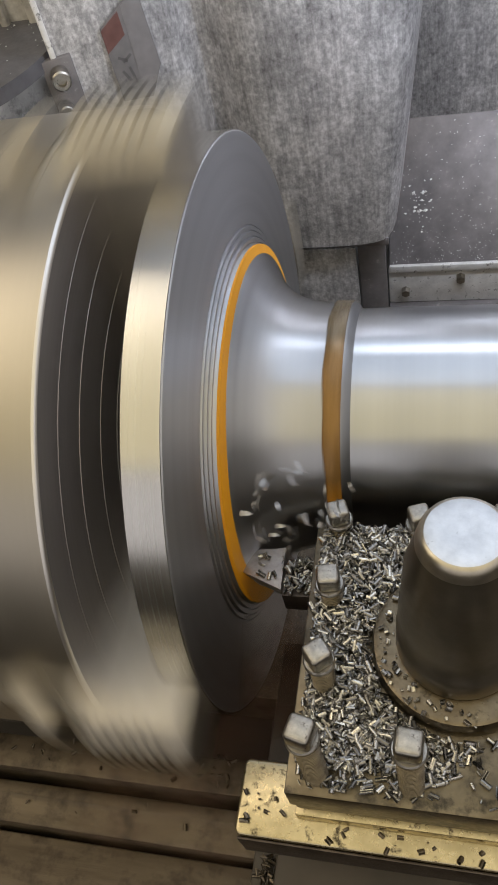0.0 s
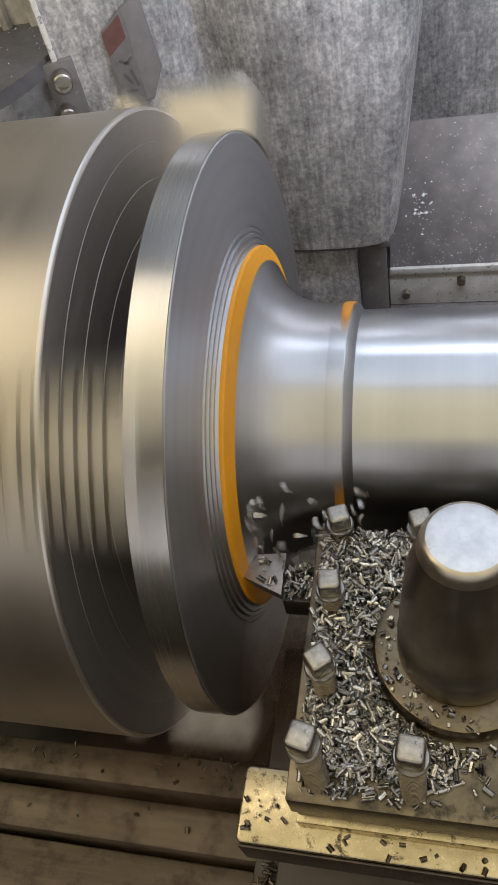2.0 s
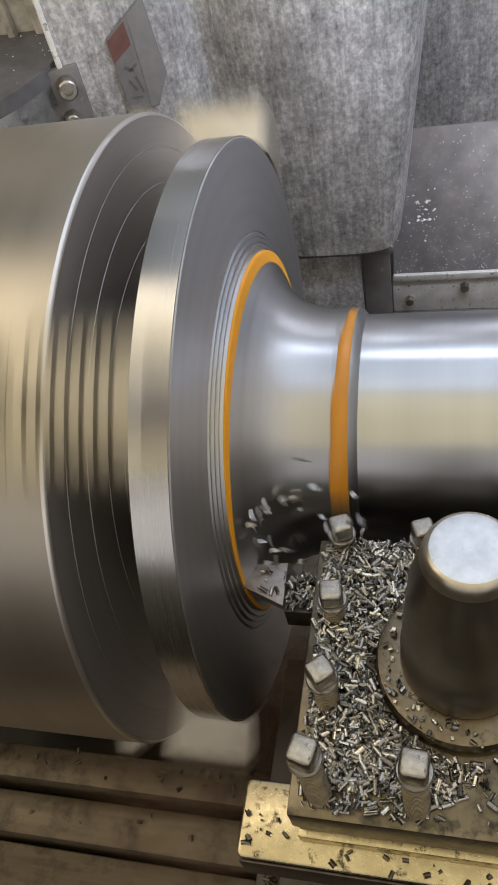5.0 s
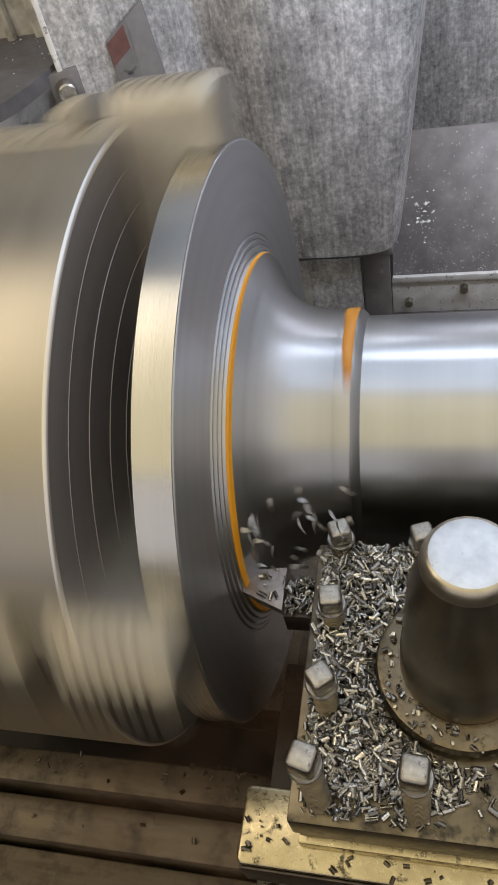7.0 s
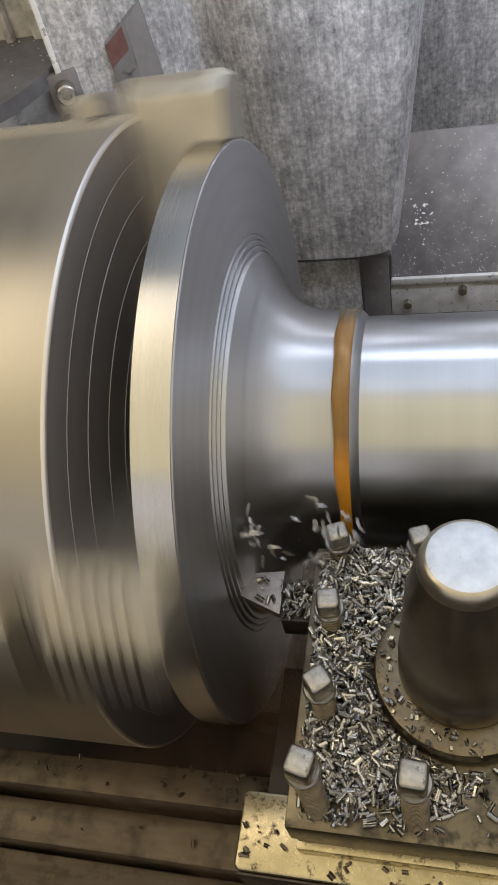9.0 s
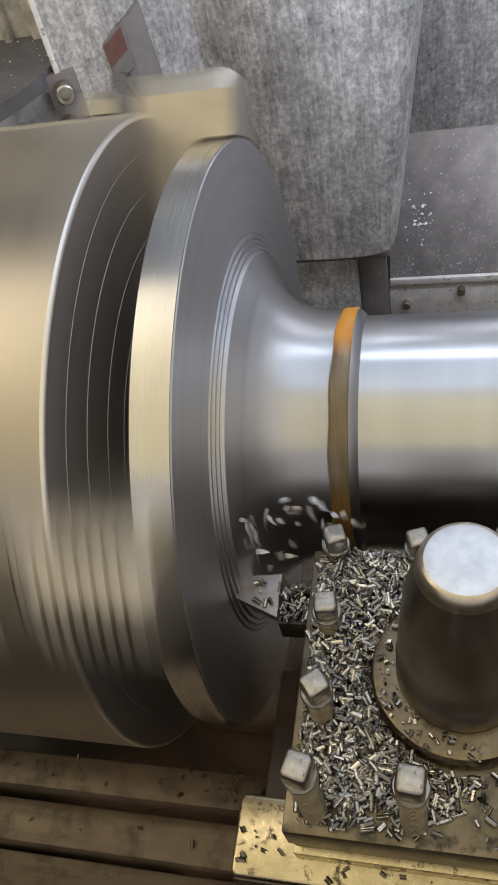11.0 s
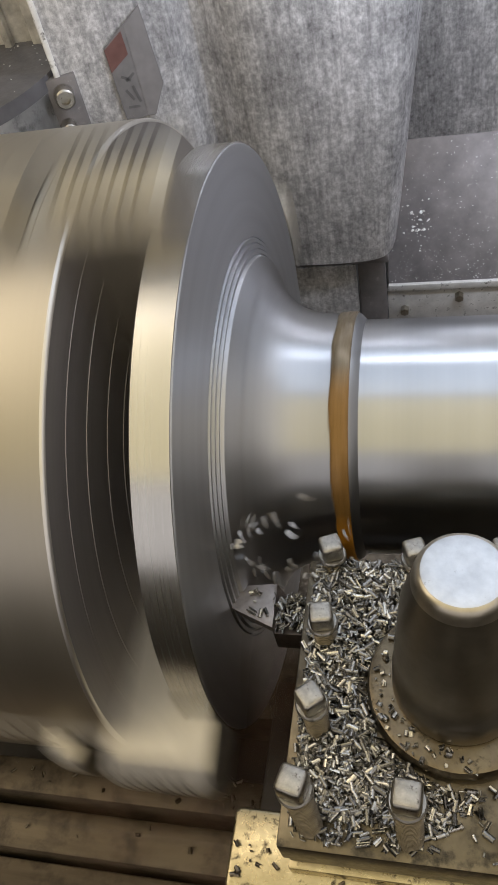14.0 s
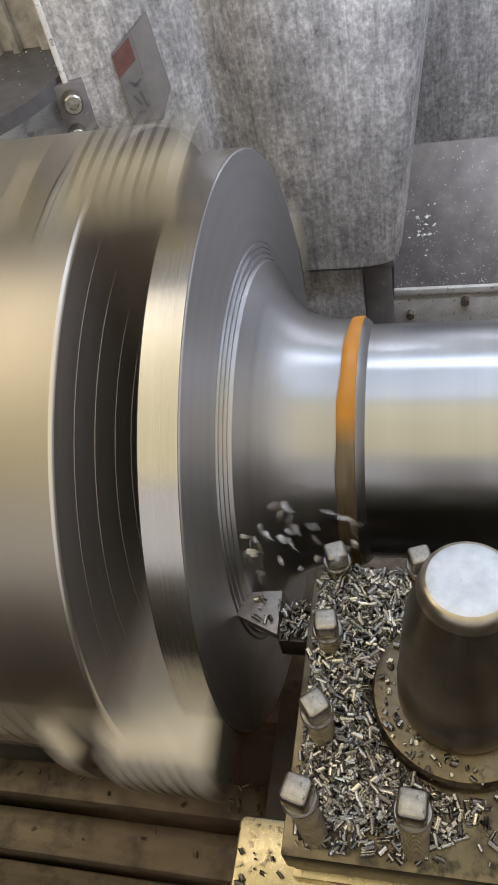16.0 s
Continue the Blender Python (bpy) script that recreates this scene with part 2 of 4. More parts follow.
def chip_material():
    m, nt, b = node_mat("bright_steel_chips")
    g = nt.nodes.new("ShaderNodeNewGeometry")
    col = ramp(nt, g.outputs["Random Per Island"], [(0.0, (0.07, 0.066, 0.06)), (0.4, (0.34, 0.33, 0.31)), (0.8, (0.66, 0.645, 0.605)), (1.0, (0.86, 0.82, 0.72))])
    nt.links.new(col, b.inputs["Base Color"])
    b.inputs["Metallic"].default_value = 1.0
    nt.links.new(span(nt, noise_node(nt, mapped(nt, 900), 1.0, 3), 0.21, 0.41), b.inputs["Roughness"])
    bump(nt, b, noise_node(nt, mapped(nt, 1500), 1.0, 3), 0.3, 0.0003)
    return m


CHIP = chip_material()
OILYCHIP = metal("oily_dark_chip", (0.10, 0.085, 0.065), (0.24, 0.20, 0.15), (0.35, 0.5), 300)
FRESHCHIP = metal("fresh_bright_chip", (0.34, 0.335, 0.33), (0.58, 0.57, 0.56), (0.3, 0.5), 300, metallic=0.85)


def glow(name, colour, strength):
    m, nt, b = node_mat(name)
    b.inputs["Emission Color"].default_value, b.inputs["Emission Strength"].default_value = (*colour, 1), strength
    return m


# ---------------------------------------------------------------- mesh tools
def mesh_of(name, verts, faces, mats, idx=None, sharp=35):
    me = bpy.data.meshes.new(name)
    me.from_pydata([tuple(v) for v in verts], [], faces)
    for m in (mats if isinstance(mats, (list, tuple)) else [mats]):
        me.materials.append(m)
    if idx is not None:
        me.polygons.foreach_set("material_index", idx)
    me.polygons.foreach_set("use_smooth", [True] * len(me.polygons))
    me.update()
    me.set_sharp_from_angle(angle=radians(sharp))
    return me


def from_bm(name, bm, mats, sharp=35):
    me = bpy.data.meshes.new(name)
    bmesh.ops.recalc_face_normals(bm, faces=bm.faces[:])
    bm.to_mesh(me)
    bm.free()
    for m in (mats if isinstance(mats, (list, tuple)) else [mats]):
        me.materials.append(m)
    me.polygons.foreach_set("use_smooth", [True] * len(me.polygons))
    me.set_sharp_from_angle(angle=radians(sharp))
    return me


def empty(name, at=(0, 0, 0), **tags):
    ob = new(name)
    ob.location = at
    ob.empty_display_size = 0.02
    return tagged(ob, **tags)


def hang(name, me, parent=None, label="", m=None):
    """Links a mesh as one part; me is in the parent's space unless m says where it stands."""
    ob = new(name, me)
    if parent is not None:
        ob.parent = parent
    if m is not None:
        ob.matrix_basis = m
    return tagged(ob, label=label)


def thing(name, me, m=None, **tags):
    ob = new(name, me)
    if m is not None:
        ob.matrix_basis = m
    return tagged(ob, **tags)


def box_bm(x0, x1, y0, y1, z0, z1, bev=0.0, seg=2):
    bm = bmesh.new()
    bmesh.ops.create_cube(bm, size=1)
    for v in bm.verts:
        v.co = Vector(((x0 + x1) / 2 + v.co.x * (x1 - x0), (y0 + y1) / 2 + v.co.y * (y1 - y0), (z0 + z1) / 2 + v.co.z * (z1 - z0)))
    if bev:
        bmesh.ops.bevel(bm, geom=bm.edges[:], offset=bev, segments=seg, profile=0.5, affect="EDGES")
    return bm


def prism_bm(outline, z0, z1, bev=0.0, seg=2):
    bm = bmesh.new()
    lo = [bm.verts.new((x, y, z0)) for x, y in outline]
    hi = [bm.verts.new((x, y, z1)) for x, y in outline]
    n = len(outline)
    bm.faces.new(lo[::-1]), bm.faces.new(hi)
    for i in range(n):
        bm.faces.new((lo[i], lo[(i + 1) % n], hi[(i + 1) % n], hi[i]))
    if bev:
        bmesh.ops.bevel(bm, geom=bm.edges[:], offset=bev, segments=seg, profile=0.5, affect="EDGES")
    return bm


def sweep_x(profile, x0, x1, bev=0.0):
    """A solid whose (y, z) outline runs along x."""
    bm = bmesh.new()
    a = [bm.verts.new((x0, y, z)) for y, z in profile]
    b = [bm.verts.new((x1, y, z)) for y, z in profile]
    n = len(profile)
    bm.faces.new(a), bm.faces.new(b[::-1])
    for i in range(n):
        bm.faces.new((a[i], b[i], b[(i + 1) % n], a[(i + 1) % n]))
    if bev:
        bmesh.ops.bevel(bm, geom=bm.edges[:], offset=bev, segments=2, profile=0.5, affect="EDGES")
    return bm


def revolve_x(name, profile, mat, n=160, closed=False, sharp=28):
    """Turns (x, radius) pairs round the x axis."""
    vs, fs = [], []
    for x, r in profile:
        for k in range(n):
            a = 2 * math.pi * k / n
            vs.append((x, -r * math.sin(a), r * math.cos(a)))
    rows = len(profile)
    for i in range(rows if closed else rows - 1):
        j = (i + 1) % rows
        for k in range(n):
            k2 = (k + 1) % n
            fs.append((i * n + k, j * n + k, j * n + k2, i * n + k2))
    return mesh_of(name, vs, fs, mat, sharp=sharp)


def revolve_z(name, profile, mat, n=64, sharp=35):
    vs, fs = [], []
    for r, z in profile:
        for k in range(n):
            a = 2 * math.pi * k / n
            vs.append((r * math.cos(a), r * math.sin(a), z))
    for i in range(len(profile) - 1):
        for k in range(n):
            k2 = (k + 1) % n
            fs.append((i * n + k, i * n + k2, (i + 1) * n + k2, (i + 1) * n + k))
    return mesh_of(name, vs, fs, mat, sharp=sharp)


def arc(points, n=5):
    """Catmull-Rom through the points."""
    out, p = [], [points[0], *points, points[-1]]
    for i in range(1, len(p) - 2):
        for k in range(n):
            t = k / n
            out.append(tuple(0.5 * (2 * b + (c - a) * t + (2 * a - 5 * b + 4 * c - d) * t * t + (3 * b - a - 3 * c + d) * t ** 3)
                             for a, b, c, d in zip(p[i - 1], p[i], p[i + 1], p[i + 2])))
    return out + [points[-1]]


# ---------------------------------------------------------------- enclosure
def wall(name, x0, x1, y0, y1, z0, z1, mat, label):
    return thing(name, from_bm(name, box_bm(x0, x1, y0, y1, z0, z1, 0.004), mat), kind="structure", label=label, category="wall")


def enclosure():
    # Unseen closing walls; south and east stay low to let light in.
    wall("wall_north", -1.3, 1.3, 1.10, 1.14, -0.9, 1.5, GREYPAINT, "grey painted rear wall of the machine enclosure")
    wall("wall_south", -1.3, 1.3, -1.54, -1.50, -0.9, 0.15, WALLPAINT, "unseen dull brown painted sill, low so that light comes in")
    wall("wall_west", -1.34, -1.30, -1.54, 1.14, -0.9, 1.5, WALLPAINT, "dull brown painted end wall beside the headstock")
    wall("wall_east", 1.30, 1.34, -1.54, 1.14, -0.9, 0.22, WALLPAINT, "unseen dull brown end wall, low so that light comes in")
    thing("ceiling", from_bm("ceiling", box_bm(-1.34, 1.34, -1.54, 1.14, 1.5, 1.54, 0.004), GREYPAINT), kind="structure", label="plain painted roof of the machine enclosure", category="ceiling")
    thing("floor", from_bm("floor", box_bm(-1.34, 1.34, -1.54, 1.14, -0.94, -0.9, 0.004), DARK), kind="structure", label="dark oily floor pan below the bed", category="floor")


enclosure()


def lamp_housing(name, at, target, sx, sy, colour, label):
    lamp = empty(name, at, label=label, category="lamp")
    lamp.matrix_basis = look(at, target)
    top = lamp.matrix_basis.inverted() @ Vector((at[0], at[1], 1.498))
    for ex in (-sx / 2 + 0.03, sx / 2 - 0.03):
        a, b2 = Vector((ex, 0, 0.045)), Vector((ex, top.y, top.z))
        bm = bmesh.new()
        bmesh.ops.create_cone(bm, cap_ends=True, segments=10, radius1=0.006, radius2=0.006, depth=(b2 - a).length)
        bm.transform(Matrix.Translation((a + b2) / 2) @ (b2 - a).to_track_quat("Z", "Y").to_matrix().to_4x4())
        hang("rod", from_bm("rod", bm, GREYPAINT), lamp)
    hang("housing", from_bm("housing", box_bm(-sx / 2 - 0.02, sx / 2 + 0.02, -sy / 2 - 0.02, sy / 2 + 0.02, 0.012, 0.05, 0.006), GREYPAINT), lamp)
    hang("diffuser", from_bm("diffuser", box_bm(-sx / 2, sx / 2, -sy / 2, sy / 2, 0.006, 0.0115), glow("diffuser_glow_" + name, colour, 0.05)), lamp, "glowing strip diffuser")


lamp_housing("rear_strip_lamp", REAR_AT, REAR_TO, 0.64, 0.06, (0.85, 0.92, 1.0), "cool white strip lamp on an arm above the guard")
# Unseen panels that stand in for bright surroundings; housings and rods are added too.
lamp_housing("front_fill_panel", FRONT_AT, FRONT_TO, 2.3, 1.2, (1.0, 0.86, 0.48), "unseen warm panel standing in for the soft light in front")
lamp_housing("side_fill_panel", SIDE_AT, SIDE_TO, 0.80, 1.4, (1.0, 0.86, 0.60), "unseen warm panel standing in for the soft light above the chuck end")
lamp_housing("roof_fill_panel", ROOF_AT, ROOF_TO, 1.4, 1.3, (0.76, 0.88, 1.0), "unseen cool white panel standing in for the soft light overhead")


# ---------------------------------------------------------------- guards behind the workpiece
def sheet_bm(path, z0, z1, thick, slant=0.0):
    """A folded upright sheet along (x, y) points; slant moves the last edge in x with height."""
    bm = bmesh.new()
    rows = []
    for i, (x, y) in enumerate(path):
        a = Vector(path[min(i + 1, len(path) - 1)]) - Vector(path[max(i - 1, 0)])
        nrm = Vector((-a.y, a.x)).normalized() * thick
        s = slant if i >= len(path) - 2 else 0
        rows.append([bm.verts.new((x, y, z0)), bm.verts.new((x + s, y, z1)), bm.verts.new((x + nrm.x + s, y + nrm.y, z1)), bm.verts.new((x + nrm.x, y + nrm.y, z0))])
    for a, b in zip(rows, rows[1:]):
        for k in range(4):
            bm.faces.new((a[k], b[k], b[(k + 1) % 4], a[(k + 1) % 4]))
    bm.faces.new(rows[0]), bm.faces.new(rows[-1][::-1])
    return bm


def guards():
    n = Vector((0.89, 0.45)).normalized()
    crease = Vector((-0.100, 0.36))
    left = crease - n * 0.135
    path = [tuple(left), tuple(crease - n * 0.02), (-0.110, 0.3575), (-0.104, 0.3690), (-0.095, 0.3790), (-0.084, 0.3800), (-0.072, 0.3710), (-0.058, 0.3610), (-0.040, 0.3555), (-0.015, 0.3525), (0.015, 0.3515), (0.042, 0.3520), (0.062, 0.3535), (0.077, 0.3560), (0.088, 0.3610), (0.094, 0.3680), (0.099, 0.3800), (0.102, 0.400), (0.106, 0.50)]
    g = empty("splash_guard", (0, 0.36, -0.07), label="brushed stainless splash guard behind the workpiece, smeared with coolant", category="splash guard")
    bm = sheet_bm([(x, y - 0.36) for x, y in path], 0.0, 0.42, 0.003)
    for v in bm.verts:
        if v.co.x > 0.07:
            v.co.x += v.co.z * 0.13
    bmesh.ops.subdivide_edges(bm, edges=bm.edges[:], cuts=1)
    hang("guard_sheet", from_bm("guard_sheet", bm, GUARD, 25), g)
    # Pale strip paints the light caught on the sheet's left edge.
    hang("lit_edge", from_bm("lit_edge", box_bm(-0.006, 0.0, -0.004, 0.006, 0.0, 0.42, 0.0015), TRIM), g, "sheet edge painted pale where light catches it", Matrix.Translation((left.x, left.y - 0.36, 0)) @ pose(0, 0, 0, 0, 0, 26.8))
    hang("bottom_lip", from_bm("bottom_lip", box_bm(-0.10, 0.094, 0.0045, 0.030, -0.0115, -0.0005, 0.001), LEDGE), g, "folded grey bottom lip")
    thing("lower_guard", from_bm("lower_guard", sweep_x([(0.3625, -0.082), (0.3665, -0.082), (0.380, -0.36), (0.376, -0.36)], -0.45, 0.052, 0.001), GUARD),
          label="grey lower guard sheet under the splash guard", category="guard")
    # Added sheet that keeps the gap beside the way cover dark.
    thing("gap_filler", from_bm("gap_filler", box_bm(0.0525, 0.088, 0.380, 0.385, -0.40, -0.083, 0.001), LEDGE), label="dark upright sheet added to fill the dark gap beside the way cover", category="filler strip")
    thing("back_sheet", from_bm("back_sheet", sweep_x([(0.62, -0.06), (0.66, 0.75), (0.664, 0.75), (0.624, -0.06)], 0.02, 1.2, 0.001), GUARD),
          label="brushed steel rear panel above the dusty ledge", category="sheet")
    led = empty("way_cover", (0.55, 0.5, -0.22), label="dark dusty sloping way cover with a screwed front strip", category="way cover")
    off = lambda pts: [(y - 0.5, z + 0.22) for y, z in pts]
    hang("cover_sheet", from_bm("cover_sheet", sweep_x(off([(0.502, -0.222), (0.622, -0.052), (0.622, -0.06), (0.508, -0.226)]), -0.468, 0.6, 0.0006), LEDGE), led)
    hang("edge_strip", from_bm("edge_strip", sweep_x(off([(0.496, -0.2195), (0.503, -0.2195), (0.503, -0.231), (0.496, -0.231)]), -0.468, 0.6, 0.0015), TRIM), led, "pale worn edge strip")
    hang("front_strip", from_bm("front_strip", sweep_x(off([(0.501, -0.232), (0.515, -0.232), (0.515, -0.292), (0.501, -0.292)]), -0.47, 0.6, 0.001), TRIM), led, "grey front strip with screws")
    hang("foot_strip", from_bm("foot_strip", sweep_x(off([(0.49, -0.293), (0.52, -0.293), (0.52, -0.30), (0.49, -0.30)]), -0.47, 0.6, 0.001), LEDGE), led)
    for x, z in ((0.105, -0.268), (0.186, -0.246), (0.268, -0.262), (0.35, -0.246), (0.43, -0.262)):
        bm = bmesh.new()
        bmesh.ops.create_cone(bm, cap_ends=True, segments=6, radius1=0.0072, radius2=0.0066, depth=0.010)
        hang("hex_screw", from_bm("hex_screw", bm, BOLT), led, "dark oily hex screw", Matrix.Translation((x - 0.55, -0.004, z + 0.22)) @ pose(0, 0, 0, 90, 0, 0))
    rng = random.Random(4)
    vs, fs = [], []
    for k in range(420):
        if k < 34:
            x, s = rng.gauss(0.125, 0.008), rng.gauss(0.42, 0.09)
        else:
            x, s = rng.uniform(0.085, 0.40), rng.uniform(0.03, 0.97) if k < 230 else 0.02 + 0.35 * rng.random() ** 1.6
        y, z = 0.502 + 0.12 * s, -0.2215 + 0.17 * s
        r = rng.uniform(0.0006, 0.0014) * (rng.uniform(1.4, 2.6) if k < 34 else 0.9)
        base = len(vs)
        for ox, oy, oz in ((1, 0, 0), (-1, 0, 0), (0, 1, 0), (0, -1, 0), (0, 0, 1), (0, 0, -1)):
            vs.append((x - 0.55 + (ox + rng.uniform(-0.5, 0.5)) * r * rng.uniform(0.5, 1.3), y - 0.5 + (oy + rng.uniform(-0.5, 0.5)) * r, z + 0.22 + (oz + rng.uniform(-0.4, 0.4)) * r * rng.uniform(0.5, 1.0)))
        for a in (0, 1):
            for b2 in (2, 3):
                for c in (4, 5):
                    fs.append((base + a, base + b2, base + c))
    thing("chip_crumbs", mesh_of("chip_crumbs", vs, fs, CRUMB), Matrix.Translation((0.55, 0.5, -0.22)), label="scattered pale metal crumbs on the way cover", category="metal crumbs", kind="stuff")
    # plaque on the slanted left flank of the guard
    u = Vector((0.89, 0.45, 0)).normalized()
    o = Vector((-0.1560, 0.3317, 0.203)) + Vector((0.45, -0.89, 0)).normalized() * 0.0025
    m = Matrix.Translation(o) @ Matrix.Rotation(math.atan2(u.y, u.x), 4, "Z") @ Matrix.Rotation(radians(90), 4, "X")
    pl = empty("warning_plaque", o, label="worn grey plaque with a faded red corner on the guard", category="plaque")
    pl.matrix_basis = m
    quad = [(-0.020, -0.048), (0.012, -0.052), (0.0285, -0.022), (0.0235, 0.055), (-0.022, 0.026)]
    hang("plate", from_bm("plate", prism_bm(quad, 0, 0.0012), PLAQUE), pl)
    hang("red_field", from_bm("red_field", prism_bm([(-0.0212, 0.002), (0.0005, 0.015), (-0.0005, 0.0375), (-0.0218, 0.0245)], 0.0013, 0.0016), PLAQUERED), pl, "faded red printed field")
    for k, (x0, y0, x1, y1) in enumerate(((-0.013, -0.004, -0.004, -0.010), (-0.009, -0.010, 0.001, -0.004), (-0.012, -0.018, -0.006, -0.030), (-0.004, -0.016, 0.000, -0.034), (-0.014, -0.036, -0.002, -0.038))):
        d = Vector((x1 - x0, y1 - y0)).normalized() * 0.0014
        hang("print_bar", from_bm("print_bar", prism_bm([(x0 - d.y, y0 + d.x), (x0 + d.y, y0 - d.x), (x1 + d.y, y1 - d.x), (x1 - d.y, y1 + d.x)], 0.0013, 0.0016), PLAQUEDARK), pl, "worn dark print")
    hang("pale_strip", from_bm("pale_strip", prism_bm([(0.004, -0.050), (0.012, -0.051), (0.0278, -0.022), (0.0228, 0.053), (0.004, 0.041)], 0.0013, 0.0016), PLAQUESIDE), pl, "greyer bare side of the plaque")


guards()


# ---------------------------------------------------------------- headstock corner behind the chuck
def headstock():
    h = empty("headstock_cover", (-0.36, 0.33, 0.0), label="grey cast headstock cover with a dusty rounded dark lid", category="headstock")
    cx, cy, r = -0.400, 0.32, 0.171
    ring = [(cx + r * math.cos(a) + 0.36, cy + r * math.sin(a) - 0.33) for a in [radians(d) for d in range(-100, 101, 5)]]
    outline = ring + [(-0.5, ring[-1][1]), (-0.5, ring[0][1])]
    hang("body", from_bm("body", prism_bm([(x * 0.99 if x > -0.4 else x, y) for x, y in outline], -0.4, 0.207, 0.002), CAST), h)
    hang("lid", from_bm("lid", prism_bm(outline, 0.2075, 0.222, 0.003), DARKTOP), h, "dusty dark rounded lid")
    rng = random.Random(9)
    vs, fs = [], []
    for k in range(150):
        a, q = rng.uniform(0, 6.28), 0.16 * math.sqrt(rng.random())
        x, y, r = cx + q * math.cos(a) + 0.36, cy + q * math.sin(a) - 0.33, rng.uniform(0.0005, 0.0013) * (2.0 if k < 14 else 1)
        base = len(vs)
        for ox, oy, oz in ((1, 0.2, 0), (-0.6, 0.8, 0), (-0.3, -1, 0), (0, 0, 0.8)):
            vs.append((x + ox * r * rng.uniform(0.6, 1.7), y + oy * r, 0.2222 + oz * r))
        fs += [(base, base + 1, base + 3), (base + 1, base + 2, base + 3), (base + 2, base, base + 3), (base, base + 2, base + 1)]
    thing("chip_crumbs", mesh_of("chip_crumbs", vs, fs, CRUMB), Matrix.Translation((-0.36, 0.33, 0.0)), label="scattered pale metal crumbs on the headstock lid", category="metal crumbs", kind="stuff")
    br = empty("bolted_bracket", (-0.222, 0.300, 0.190), label="dark bracket plate with two worn socket bolts beside the headstock", category="bracket")
    br.matrix_basis = Matrix.Translation((-0.222, 0.292, 0.185)) @ pose(0, 0, 0, 0, 0, 26)
    hang("plate", from_bm("plate", prism_bm([(-0.018, -0.06), (0.019, -0.06), (0.019, 0.032), (-0.012, 0.032), (-0.022, 0.014)], -0.010, 0.0, 0.0012), LEDGE), br, "dark oily plate with a clipped corner", pose(0, 0, 0, 90, 0, 0))
    for x, z, r in ((0.002, 0.016, 0.0100), (-0.004, -0.016, 0.0080)):
        m = Matrix.Translation((x, -0.009, z)) @ pose(0, 0, 0, 90, 0, 0)
        hang("socket_bolt", revolve_z("socket_bolt", [(0.0001, 0.004), (r * 0.5, 0.004), (r * 0.5, 0.009), (r * 0.85, 0.009), (r, 0.0075), (r, -0.008), (0.0001, -0.008)], BOLT, 24), br, "worn socket bolt", m)
    hw = empty("headstock_wall", (-0.42, 0.42, -0.5), label="pale worn ribbed casting behind the headstock lid", category="headstock wall")
    hang("wall_plate", from_bm("wall_plate", box_bm(-0.18, 0.175, -0.03, 0.03, 0.0, 1.2, 0.01), PALECAST), hw)
    for x, w in ((0.085, 0.007), (0.112, 0.005), (0.150, 0.009)):
        hang("rib", from_bm("rib", box_bm(x - w, x + w, -0.042, -0.0305, 0.0, 1.2, 0.004), PALECAST), hw)


headstock()


# ---------------------------------------------------------------- bed below
def bed():
    b = empty("lathe_bed", (0, -0.25, -0.3), label="oily brown cast lathe bed with stepped ways", category="lathe bed")
    off = lambda pts: [(y + 0.25, z + 0.3) for y, z in pts]
    way = lambda name, pts, label="": hang(name, from_bm(name, sweep_x(off(pts), -1.2, 1.2, 0.003), BED), b, label)
    way("rear_way", [(0.45, -0.42), (0.45, -0.5), (-0.10, -0.5), (-0.10, -0.42)])
    way("inner_way", [(-0.2355, -0.212), (-0.2675, -0.212), (-0.2675, -0.40), (-0.2355, -0.40)], "dull inner way strewn with chips")
    way("front_way", [(-0.2765, -0.222), (-0.2890, -0.222), (-0.2905, -0.2232), (-0.3135, -0.2262), (-0.3135, -0.40), (-0.2765, -0.40)], "brown oily front way with a raised strip")
    way("apron_way", [(-0.3185, -0.240), (-0.52, -0.240), (-0.52, -0.45), (-0.3185, -0.45)], "dark brown lower way")
    thing("chip_pan", from_bm("chip_pan", box_bm(-1.2, 1.2, -0.231, 0.6, -0.55, -0.51, 0.004), DARK), label="dark chip pan under the workpiece", category="chip pan")


bed()


# ---------------------------------------------------------------- chips
def chip_geometry(rng, vs, fs, place, length, width, curl):
    """One curled chip: a rolled strip, thick enough to show an edge."""
    n, base, half = 7, len(vs), width * 0.5
    bend, lean = rng.uniform(-0.10, 0.10), rng.uniform(-0.25, 0.25)
    for wall_r in (1.0, 0.72):
        for i in range(2):
            s = i - 0.5
            for k in range(n):
                a = (k / (n - 1) - 0.5) * curl
                x = s * length * (1 + 0.25 * lean * math.sin(a)) + 0.12 * half * math.sin(2.3 * a)
                vs.append(place @ Vector((x, math.sin(a) * half * wall_r, math.cos(a) * half * wall_r * 0.9 + bend * length * s * s)))
    inner = base + 2 * n
    for k in range(n - 1):
        fs.append((base + k, base + k + 1, base + n + k + 1, base + n + k))
        fs.append((inner + k + 1, inner + k, inner + n + k, inner + n + k + 1))
        for i in (0, n):
            fs.append((base + i + k, base + i + k + 1, inner + i + k + 1, inner + i + k))
    for k in (0, n - 1):
        fs.append((base + k, base + n + k, inner + n + k, inner + k))


